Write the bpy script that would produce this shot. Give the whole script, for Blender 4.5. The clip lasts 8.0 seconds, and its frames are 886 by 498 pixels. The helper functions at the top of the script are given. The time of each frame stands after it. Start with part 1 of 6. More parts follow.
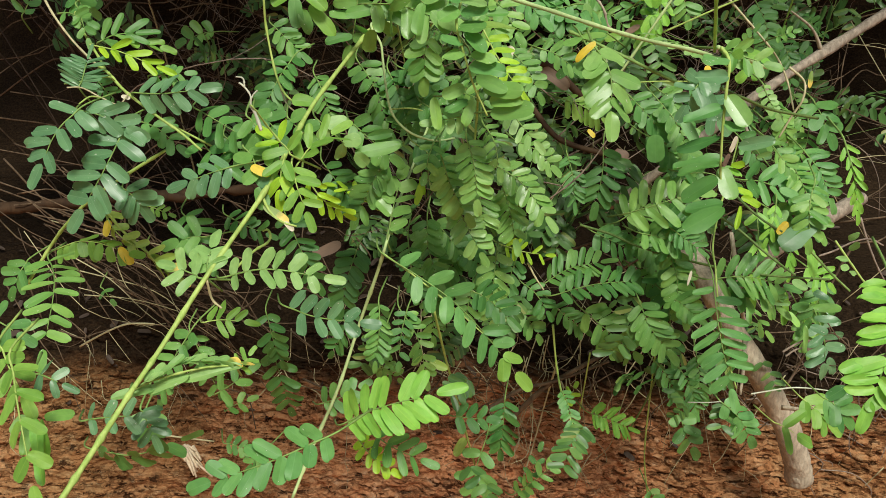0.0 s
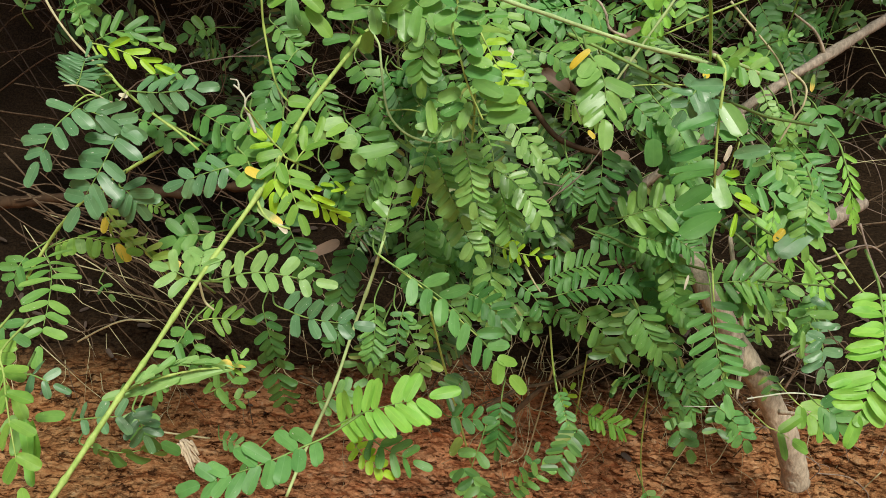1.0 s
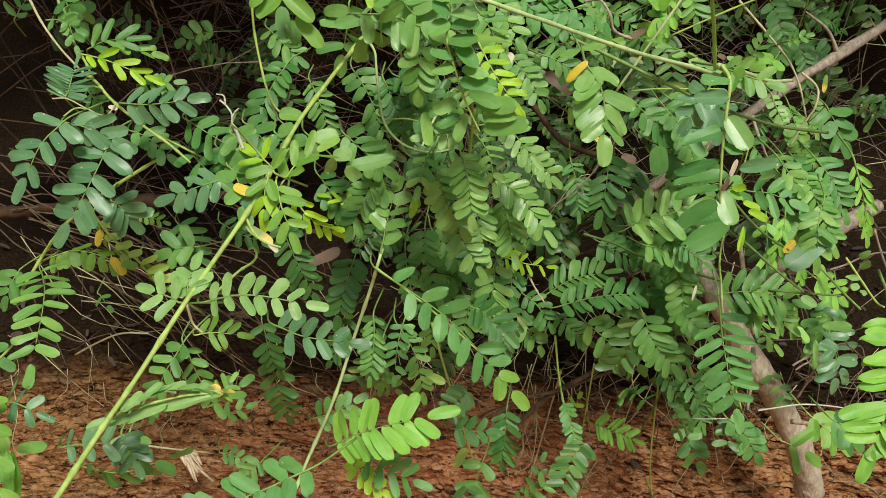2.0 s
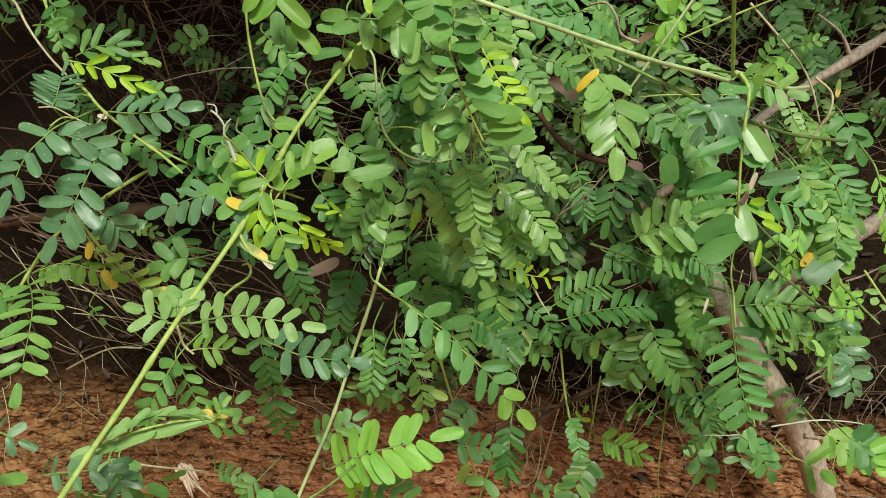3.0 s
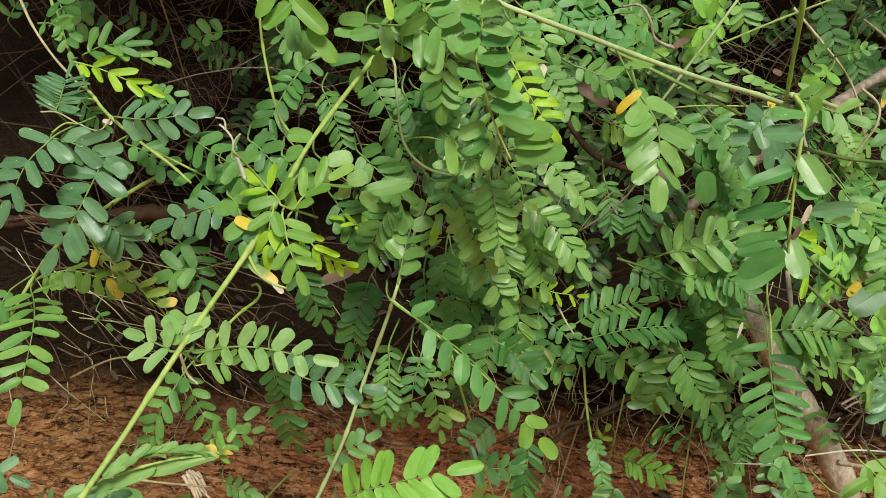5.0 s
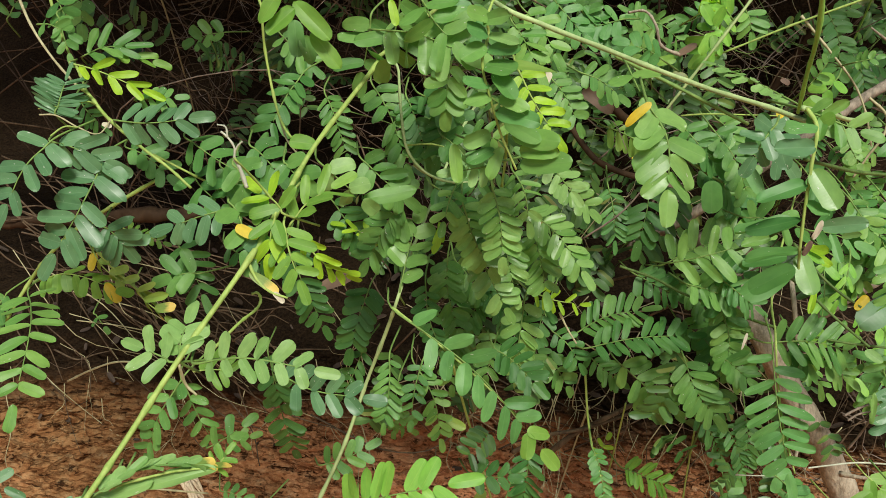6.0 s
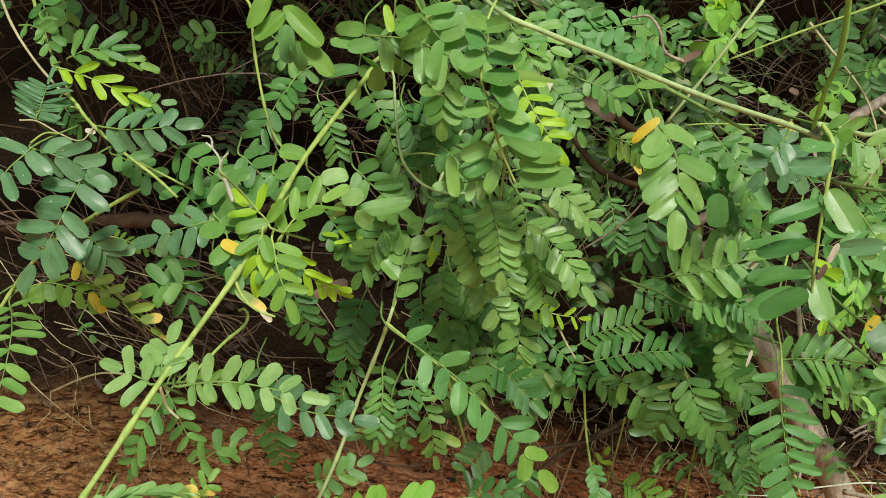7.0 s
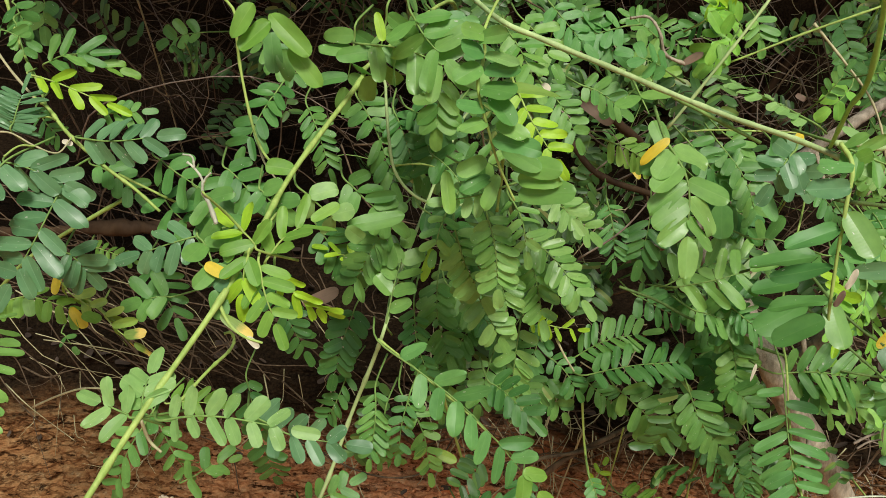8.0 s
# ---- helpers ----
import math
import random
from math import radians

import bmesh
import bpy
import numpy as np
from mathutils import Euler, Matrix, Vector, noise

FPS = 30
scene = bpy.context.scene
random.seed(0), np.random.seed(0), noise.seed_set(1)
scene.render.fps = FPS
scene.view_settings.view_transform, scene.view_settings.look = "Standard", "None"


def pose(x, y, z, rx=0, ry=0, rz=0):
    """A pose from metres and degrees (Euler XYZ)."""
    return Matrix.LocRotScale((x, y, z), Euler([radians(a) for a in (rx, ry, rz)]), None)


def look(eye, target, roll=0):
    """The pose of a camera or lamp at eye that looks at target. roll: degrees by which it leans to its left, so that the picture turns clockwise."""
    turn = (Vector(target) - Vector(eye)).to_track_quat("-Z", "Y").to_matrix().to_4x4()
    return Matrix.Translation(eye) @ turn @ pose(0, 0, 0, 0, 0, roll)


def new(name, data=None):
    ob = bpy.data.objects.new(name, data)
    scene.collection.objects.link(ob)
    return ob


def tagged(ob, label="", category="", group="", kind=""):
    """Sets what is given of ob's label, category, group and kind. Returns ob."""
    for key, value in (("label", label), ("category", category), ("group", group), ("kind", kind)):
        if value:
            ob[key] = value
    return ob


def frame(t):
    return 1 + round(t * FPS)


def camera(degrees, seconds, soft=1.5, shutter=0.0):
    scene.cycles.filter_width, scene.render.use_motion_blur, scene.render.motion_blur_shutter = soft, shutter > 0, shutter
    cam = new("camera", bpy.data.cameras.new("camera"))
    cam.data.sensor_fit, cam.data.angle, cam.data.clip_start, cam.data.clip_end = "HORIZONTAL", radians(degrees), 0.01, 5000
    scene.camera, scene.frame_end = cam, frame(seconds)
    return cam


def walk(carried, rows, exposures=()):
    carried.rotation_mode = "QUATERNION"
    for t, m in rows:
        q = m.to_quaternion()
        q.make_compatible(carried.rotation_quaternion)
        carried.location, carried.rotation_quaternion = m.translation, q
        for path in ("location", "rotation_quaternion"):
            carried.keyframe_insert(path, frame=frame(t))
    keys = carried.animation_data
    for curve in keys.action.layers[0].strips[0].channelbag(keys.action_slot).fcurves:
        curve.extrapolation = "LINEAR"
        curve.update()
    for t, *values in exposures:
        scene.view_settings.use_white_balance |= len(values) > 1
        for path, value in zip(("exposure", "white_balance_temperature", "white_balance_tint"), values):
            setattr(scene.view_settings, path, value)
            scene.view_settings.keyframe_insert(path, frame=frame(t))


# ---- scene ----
cam = camera(55.0, 8.0, soft=0.7)
PATH = [
    (0, (0.123, 0.065, 1.049), (-0.018, 1.986, 0.511), 1.6),
    (0.5, (0.131, 0.068, 1.054), (-0.026, 1.986, 0.508), 1.9),
    (1, (0.132, 0.069, 1.058), (-0.023, 1.984, 0.501), 2.2),
    (1.5, (0.143, 0.08, 1.068), (-0.036, 1.987, 0.491), 1.7),
    (3, (0.137, 0.125, 1.072), (-0.049, 2.032, 0.498), 1.3),
    (3.5, (0.136, 0.136, 1.077), (-0.059, 2.04, 0.495), 1.6),
    (4, (0.136, 0.147, 1.082), (-0.069, 2.047, 0.493), 1.6),
    (4.5, (0.131, 0.161, 1.083), (-0.082, 2.056, 0.481), 1.8),
    (6, (0.122, 0.178, 1.089), (-0.092, 2.072, 0.482), 2.6),
    (6.5, (0.118, 0.19, 1.09), (-0.088, 2.084, 0.48), 3.0),
    (7, (0.119, 0.204, 1.093), (-0.086, 2.097, 0.482), 3.1),
    (7.5, (0.114, 0.219, 1.099), (-0.075, 2.11, 0.476), 3.1),
    (8, (0.112, 0.233, 1.103), (-0.069, 2.121, 0.468), 3.0),
]
walk(cam, [(t, look(eye, target, roll)) for t, eye, target, roll in PATH], [(0, 0.07), (3, 0.01), (8, -0.05)])

# World: bright hazy sky, soft sun in front of the bank
world = bpy.data.worlds.new("world")
scene.world = world
world.use_nodes = True
sky = world.node_tree.nodes.new("ShaderNodeTexSky")
sky.sky_type, sky.sun_disc = "NISHITA", False
sky.sun_elevation, sky.sun_rotation = radians(47), radians(161)
sky.air_density, sky.dust_density = 1.0, 3.0
bg = world.node_tree.nodes["Background"]
world.node_tree.links.new(sky.outputs[0], bg.inputs[0])
bg.inputs[1].default_value = 0.085
sun = new("sun", bpy.data.lights.new("sun", "SUN"))
sun.data.energy, sun.data.angle, sun.data.color = 4.85, radians(14), (1.0, 0.965, 0.88)
sun.matrix_world = look((1.25, -2.6, 4.9), (0.0, 1.0, 0.8))


# Materials
def material(name):
    m = bpy.data.materials.new(name)
    m.use_nodes = True
    return m, m.node_tree.nodes, m.node_tree.links


def ramp_of(nodes, links, source, stops):
    r = nodes.new("ShaderNodeValToRGB")
    e = r.color_ramp.elements
    while len(e) < len(stops):
        e.new(0.5)
    for el, (pos, col) in zip(e, stops):
        el.position, el.color = pos, (*col, 1)
    links.new(source, r.inputs[0])
    return r.outputs[0]


def noise_of(nodes, links, coord, scale, detail=4.0, rough=0.55, stretch=None):
    if stretch:
        mp = nodes.new("ShaderNodeMapping")
        mp.inputs["Scale"].default_value = stretch
        links.new(coord, mp.inputs["Vector"])
        coord = mp.outputs[0]
    n = nodes.new("ShaderNodeTexNoise")
    n.inputs["Scale"].default_value, n.inputs["Detail"].default_value = scale, detail
    n.inputs["Roughness"].default_value = rough
    links.new(coord, n.inputs["Vector"])
    return n.outputs["Fac"]


def mix_of(nodes, links, kind, fac, a, b):
    m = nodes.new("ShaderNodeMix")
    m.data_type, m.blend_type = "RGBA", kind
    for sock, v in ((m.inputs[0], fac), (m.inputs[6], a), (m.inputs[7], b)):
        if isinstance(v, (int, float)):
            sock.default_value = v
        elif isinstance(v, tuple):
            sock.default_value = (*v, 1)
        else:
            links.new(v, sock)
    return m.outputs[2]


def bump_of(nodes, links, height, strength, distance):
    b = nodes.new("ShaderNodeBump")
    b.inputs["Strength"].default_value, b.inputs["Distance"].default_value = strength, distance
    links.new(height, b.inputs["Height"])
    return b.outputs[0]


def leaf_material(name, dark, light, rib, gloss=0.50, through_light=0.36, glint_spots=0.0, tip=None):
    """A leaflet: colour differs from leaflet to leaflet and over the blade, with a pale midrib, faint side veins and light passing through."""
    m, nodes, links = material(name)
    co = nodes.new("ShaderNodeTexCoord").outputs["Object"]
    rnd = nodes.new("ShaderNodeObjectInfo").outputs["Random"]
    own = nodes.new("ShaderNodeVectorMath")
    own.operation = "MULTIPLY_ADD"
    links.new(rnd, own.inputs[0])
    own.inputs[1].default_value = (31.0, 47.0, 19.0)
    links.new(co, own.inputs[2])
    own = own.outputs[0]
    col = ramp_of(nodes, links, rnd, ((0.0, dark), (0.55, tuple((a + b) / 2 for a, b in zip(dark, light))), (1.0, light)))
    blotch = noise_of(nodes, links, own, 2.6, 4.0, 0.6)
    col = mix_of(nodes, links, "MULTIPLY", 0.55, col, ramp_of(nodes, links, blotch, ((0.3, (0.7, 0.75, 0.7)), (0.7, (1.15, 1.12, 1.05)))))
    sep = nodes.new("ShaderNodeSeparateXYZ")
    links.new(co, sep.inputs[0])
    side = nodes.new("ShaderNodeMath")
    side.operation = "ABSOLUTE"
    links.new(sep.outputs[0], side.inputs[0])
    vein = ramp_of(nodes, links, side.outputs[0], ((0.008, (0.24, 0.24, 0.24)), (0.035, (0, 0, 0))))
    col = mix_of(nodes, links, "MIX", vein, col, rib)
    if tip:
        along = nodes.new("ShaderNodeMath")
        along.operation = "MULTIPLY_ADD"
        links.new(blotch, along.inputs[0])
        along.inputs[1].default_value = 0.5
        links.new(sep.outputs[1], along.inputs[2])
        col = mix_of(nodes, links, "MIX", ramp_of(nodes, links, along.outputs[0], ((0.75, (0, 0, 0)), (1.0, (1, 1, 1)))), col, tip)
    if glint_spots:
        # Pale flecks painted into the blade as white glints, spread by noise.
        pale = noise_of(nodes, links, own, 5.0, 3.0)
        col = mix_of(nodes, links, "MIX", ramp_of(nodes, links, pale, ((1 - glint_spots, (0, 0, 0)), (1.03 - glint_spots, (0.8, 0.8, 0.8)))), col, (0.55, 0.58, 0.48))
    bsdf = nodes["Principled BSDF"]
    links.new(col, bsdf.inputs["Base Color"])
    bsdf.inputs["Roughness"].default_value = gloss
    bsdf.inputs["Specular IOR Level"].default_value = 0.45
    wave = nodes.new("ShaderNodeTexWave")
    wave.inputs["Scale"].default_value, wave.inputs["Distortion"].default_value = 4.5, 1.5
    wave.bands_direction = "Y"
    links.new(co, wave.inputs["Vector"])
    links.new(bump_of(nodes, links, wave.outputs["Fac"], 0.012, 0.02), bsdf.inputs["Normal"])
    tr = nodes.new("ShaderNodeBsdfTranslucent")
    links.new(mix_of(nodes, links, "MULTIPLY", 1.0, col, (0.85, 1.25, 0.65)), tr.inputs[0])
    both = nodes.new("ShaderNodeMixShader")
    both.inputs[0].default_value = through_light
    links.new(bsdf.outputs[0], both.inputs[1])
    links.new(tr.outputs[0], both.inputs[2])
    links.new(both.outputs[0], nodes["Material Output"].inputs[0])
    return m


GREEN = leaf_material("leaf_green", (0.088, 0.236, 0.052), (0.172, 0.354, 0.080), (0.20, 0.36, 0.11), glint_spots=0.295)
SOFT = leaf_material("leaf_soft_green", (0.200, 0.375, 0.108), (0.285, 0.470, 0.156), (0.36, 0.52, 0.2), glint_spots=0.29, through_light=0.36)
GREEN_DEEP = leaf_material("leaf_deep_green", (0.058, 0.189, 0.042), (0.110, 0.275, 0.062), (0.15, 0.30, 0.09), glint_spots=0.29)
GREEN_COOL = leaf_material("leaf_cool_green", (0.093, 0.260, 0.068), (0.151, 0.352, 0.096), (0.20, 0.38, 0.15), glint_spots=0.295)
BLUE = leaf_material("leaf_bluish_green", (0.092, 0.214, 0.094), (0.150, 0.302, 0.140), (0.26, 0.43, 0.24), gloss=0.38, glint_spots=0.31)
FRESH = leaf_material("leaf_fresh_green", (0.158, 0.336, 0.052), (0.240, 0.436, 0.072), (0.33, 0.5, 0.12), through_light=0.42)
LIME = leaf_material("leaf_young_lime", (0.29, 0.51, 0.03), (0.39, 0.62, 0.035), (0.5, 0.62, 0.09), through_light=0.4)
PALE = leaf_material("leaf_yellowing", (0.27, 0.42, 0.075), (0.42, 0.51, 0.105), (0.42, 0.42, 0.14), glint_spots=0.28)
YELLOW = leaf_material("leaf_yellow", (0.62, 0.46, 0.03), (0.74, 0.58, 0.05), (0.64, 0.5, 0.1))
WITHERED = leaf_material("leaf_withering_tip", (0.13, 0.26, 0.045), (0.2, 0.3, 0.06), (0.3, 0.4, 0.1), tip=(0.72, 0.54, 0.12))
DEAD = leaf_material("leaf_dead", (0.10, 0.062, 0.042), (0.22, 0.145, 0.10), (0.13, 0.085, 0.05), gloss=0.7, through_light=0.1)
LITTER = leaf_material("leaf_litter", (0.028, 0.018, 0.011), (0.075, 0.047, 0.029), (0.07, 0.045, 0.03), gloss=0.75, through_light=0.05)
HUSK = leaf_material("leaf_dry_husk", (0.50, 0.45, 0.34), (0.64, 0.60, 0.48), (0.5, 0.42, 0.35), gloss=0.7, through_light=0.2)


def bark_material(name, dark, light, grain=(60, 60, 8), rough=0.75, scale=6.0, bump=0.5):
    m, nodes, links = material(name)
    co = nodes.new("ShaderNodeTexCoord").outputs["Object"]
    fine = noise_of(nodes, links, co, scale * 8, 5.0, 0.65, grain and tuple(g / 30 for g in grain))
    broad = noise_of(nodes, links, co, scale * 2.2, 3.0)
    col = ramp_of(nodes, links, fine, ((0.32, dark), (0.68, light)))
    col = mix_of(nodes, links, "MULTIPLY", 0.6, col, ramp_of(nodes, links, broad, ((0.3, (0.62, 0.6, 0.56)), (0.7, (1.15, 1.12, 1.08)))))
    bsdf = nodes["Principled BSDF"]
    links.new(col, bsdf.inputs["Base Color"])
    bsdf.inputs["Roughness"].default_value = rough
    bsdf.inputs["Specular IOR Level"].default_value = 0.12
    links.new(bump_of(nodes, links, fine, bump, 0.003), bsdf.inputs["Normal"])
    return m


STEM = bark_material("stem_green", (0.21, 0.33, 0.07), (0.36, 0.48, 0.14), rough=0.5, scale=14, bump=0.25)
STEM_DARK = bark_material("stem_dark_green", (0.06, 0.12, 0.03), (0.13, 0.20, 0.06), rough=0.5, scale=14, bump=0.25)
STEM_MID = bark_material("stem_leaf_green", (0.11, 0.21, 0.05), (0.20, 0.32, 0.09), rough=0.5, scale=14, bump=0.2)
STEM_PALE = bark_material("stem_pale_green", (0.28, 0.41, 0.16), (0.41, 0.53, 0.25), rough=0.5, scale=14, bump=0.25)
STEM_FRESH = bark_material("stem_fresh_green", (0.17, 0.42, 0.07), (0.28, 0.55, 0.12), rough=0.5, scale=14, bump=0.2)
STRAW = bark_material("stem_straw", (0.27, 0.26, 0.14), (0.46, 0.44, 0.27), rough=0.65, scale=14, bump=0.3)
BARK = bark_material("bark_greybrown", (0.215, 0.185, 0.135), (0.415, 0.365, 0.275), grain=(60, 60, 26), scale=13, bump=0.9)
# The bark above again, darkened for branches lying in the leaves' shade.
BARK_SHADED = bark_material("bark_shaded", (0.15, 0.13, 0.10), (0.33, 0.285, 0.225), grain=(60, 60, 26), scale=13, bump=0.9)
# Brown bark taken near black: the hollow's shade is in this colour.
BARK_DEEP_SHADE = bark_material("bark_deep_shade", (0.024, 0.014, 0.008), (0.066, 0.040, 0.021), grain=(40, 40, 10), scale=5, bump=0.7)
TWIG = bark_material("twig_dry", (0.046, 0.033, 0.021), (0.152, 0.112, 0.070), rough=0.85, scale=10)
TWIG_GREY = bark_material("twig_grey", (0.11, 0.085, 0.07), (0.30, 0.25, 0.20), rough=0.85, scale=10)
# Dry twig colour darkened to look shaded under the shrub.
TWIG_SHADED = bark_material("twig_shaded", (0.02, 0.014, 0.01), (0.075, 0.055, 0.04), rough=0.9, scale=10)
GREY_STEM = bark_material("stem_grey_dead", (0.30, 0.33, 0.25), (0.52, 0.56, 0.44), rough=0.8, scale=14, bump=0.5)
CUT_WOOD = bark_material("wood_splintered", (0.42, 0.33, 0.21), (0.68, 0.58, 0.42), rough=0.8, scale=12)


def soil_material():
    """Crumbly red clay with dark cracks and pale crumbs; above it a topsoil full of rotted litter, darkened in colour
    for the hollow's shade.
    """
    m, nodes, links = material("red_clay_soil")
    co = nodes.new("ShaderNodeTexCoord").outputs["Object"]
    flat = noise_of(nodes, links, co, 60, 7.0, 0.7, (0.65, 1.0, 1.3))
    fine = noise_of(nodes, links, co, 240, 5.0, 0.65)
    broad = noise_of(nodes, links, co, 6.0, 5.0, 0.65)
    slit = noise_of(nodes, links, co, 34, 5.0, 0.6, (0.5, 1.0, 2.4))
    pit = noise_of(nodes, links, co, 88, 4.0, 0.6, (0.42, 1.0, 1.6))
    # Slits and pits carry the crevices' shade in their colour.
    crack = mix_of(nodes, links, "MULTIPLY", 1.0, ramp_of(nodes, links, slit, ((0.44, (1, 1, 1)), (0.475, (0.5, 0.45, 0.42)), (0.495, (0.5, 0.45, 0.42)), (0.53, (1, 1, 1)))),
                   ramp_of(nodes, links, pit, ((0.36, (0.08, 0.055, 0.045)), (0.435, (1, 1, 1)))))
    col = ramp_of(nodes, links, flat, ((0.30, (0.40, 0.160, 0.072)), (0.44, (0.64, 0.290, 0.136)), (0.58, (0.74, 0.395, 0.205)), (0.72, (0.76, 0.54, 0.37))))
    col = mix_of(nodes, links, "MULTIPLY", 0.75, col, ramp_of(nodes, links, broad, ((0.3, (0.70, 0.64, 0.60)), (0.7, (1.25, 1.25, 1.25)))))
    col = mix_of(nodes, links, "MULTIPLY", 0.45, col, ramp_of(nodes, links, fine, ((0.3, (0.5, 0.46, 0.42)), (0.7, (1.3, 1.3, 1.3)))))
    col = mix_of(nodes, links, "MULTIPLY", 0.95, col, crack)
    sep = nodes.new("ShaderNodeSeparateXYZ")
    links.new(co, sep.inputs[0])
    side = nodes.new("ShaderNodeMapRange")
    for k, v in enumerate((-1.0, 1.0, -1.0, 1.0)):
        side.inputs[k + 1].default_value = v
    links.new(sep.outputs[0], side.inputs[0])
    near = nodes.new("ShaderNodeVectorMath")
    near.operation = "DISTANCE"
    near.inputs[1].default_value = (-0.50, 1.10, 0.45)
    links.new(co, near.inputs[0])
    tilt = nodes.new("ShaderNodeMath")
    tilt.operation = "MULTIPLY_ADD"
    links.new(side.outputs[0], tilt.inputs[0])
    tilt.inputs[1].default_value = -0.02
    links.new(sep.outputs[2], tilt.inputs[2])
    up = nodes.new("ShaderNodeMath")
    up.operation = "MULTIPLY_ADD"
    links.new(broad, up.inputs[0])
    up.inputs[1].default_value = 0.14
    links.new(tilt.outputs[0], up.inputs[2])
    # Left end of the soil tinted browner and darkened, for its weaker light.
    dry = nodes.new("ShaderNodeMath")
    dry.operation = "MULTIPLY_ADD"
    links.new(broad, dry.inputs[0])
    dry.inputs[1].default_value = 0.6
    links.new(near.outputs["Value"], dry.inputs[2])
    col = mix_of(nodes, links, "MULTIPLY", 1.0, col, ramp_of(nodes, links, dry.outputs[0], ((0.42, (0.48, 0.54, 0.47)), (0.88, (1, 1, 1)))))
    # Ochre tint on the right, darkened in colour in place of missing shade.
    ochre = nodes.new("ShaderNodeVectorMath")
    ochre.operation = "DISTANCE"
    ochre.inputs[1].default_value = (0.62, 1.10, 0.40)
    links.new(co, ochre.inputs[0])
    right_shade = nodes.new("ShaderNodeMath")
    right_shade.operation = "MULTIPLY_ADD"
    links.new(broad, right_shade.inputs[0])
    right_shade.inputs[1].default_value = 0.6
    links.new(ochre.outputs["Value"], right_shade.inputs[2])
    col = mix_of(nodes, links, "MULTIPLY", 1.0, col, ramp_of(nodes, links, right_shade.outputs[0], ((0.38, (0.50, 0.54, 0.47)), (0.85, (1, 1, 1)))))
    # Topsoil colour goes near black so that the hollow reads as shaded.
    shaded_topsoil = ramp_of(nodes, links, fine, ((0.3, (0.008, 0.005, 0.0028)), (0.7, (0.043, 0.027, 0.014))))
    col = mix_of(nodes, links, "MIX", ramp_of(nodes, links, up.outputs[0], ((0.570, (0, 0, 0)), (0.630, (1, 1, 1)))), col, shaded_topsoil)
    bsdf = nodes["Principled BSDF"]
    links.new(col, bsdf.inputs["Base Color"])
    bsdf.inputs["Roughness"].default_value = 0.92
    bsdf.inputs["Specular IOR Level"].default_value = 0.05
    lump = mix_of(nodes, links, "MULTIPLY", 0.5, flat, crack)
    both = nodes.new("ShaderNodeMath")
    both.operation = "MULTIPLY_ADD"
    links.new(fine, both.inputs[0])
    both.inputs[1].default_value = 0.3
    links.new(lump, both.inputs[2])
    links.new(bump_of(nodes, links, both.outputs[0], 1.0, 0.014), bsdf.inputs["Normal"])
    return m


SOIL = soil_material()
# Pale leaf green, partly the fronds' sheen put into the colour.
SAGE = leaf_material("leaf_sage_green", (0.164, 0.339, 0.080), (0.259, 0.456, 0.126), (0.29, 0.46, 0.16), gloss=0.36, glint_spots=0.295)
FRESH2 = leaf_material("leaf_mid_green", (0.118, 0.293, 0.060), (0.232, 0.426, 0.094), (0.24, 0.39, 0.13), glint_spots=0.295)
LIME2 = leaf_material("leaf_bright_green", (0.193, 0.450, 0.066), (0.267, 0.530, 0.077), (0.4, 0.58, 0.1), through_light=0.38)
PALE2 = leaf_material("leaf_olive_green", (0.145, 0.294, 0.050), (0.221, 0.357, 0.070), (0.3, 0.38, 0.12), glint_spots=0.28)


# Greens set darker than the outer leaves, so depth looks shaded.
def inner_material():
    m, nodes, links = material("leaf_inner_shade_green")
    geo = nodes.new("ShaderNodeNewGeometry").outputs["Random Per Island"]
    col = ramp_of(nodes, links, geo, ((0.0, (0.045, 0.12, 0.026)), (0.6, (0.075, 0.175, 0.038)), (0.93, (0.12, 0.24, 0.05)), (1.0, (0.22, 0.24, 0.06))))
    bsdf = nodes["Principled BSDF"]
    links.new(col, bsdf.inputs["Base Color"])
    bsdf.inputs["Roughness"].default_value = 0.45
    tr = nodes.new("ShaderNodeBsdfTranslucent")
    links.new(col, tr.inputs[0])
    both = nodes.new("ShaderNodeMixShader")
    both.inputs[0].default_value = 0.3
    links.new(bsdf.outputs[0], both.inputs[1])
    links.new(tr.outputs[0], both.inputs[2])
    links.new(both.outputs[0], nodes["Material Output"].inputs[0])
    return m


INNER = inner_material()


# Building tools
def part(name, bm, mat, parent=None, label="", at=(0, 0, 0)):
    """Links a bmesh as one object under a thing or a part; its mesh lies round the place at, in the world."""
    me = bpy.data.meshes.new(name)
    bm.to_mesh(me)
    bm.free()
    me.materials.append(mat)
    me.shade_smooth()
    ob = new(name, me)
    hang(ob, parent, Matrix.Translation(at))
    return tagged(ob, label)


def world_of(ob):
    m = ob.matrix_basis.copy()
    while ob.parent:
        ob = ob.parent
        m = ob.matrix_basis @ m
    return m


def hang(ob, parent, m):
    """Puts ob at the world pose m, under parent."""
    if parent:
        ob.parent = parent
        m = world_of(parent).inverted() @ m
    ob.matrix_basis = m


def thing(name, at, label, category, group=""):
    ob = new(name)
    ob.empty_display_size = 0.02
    ob.location = at
    return tagged(ob, label, category, group)


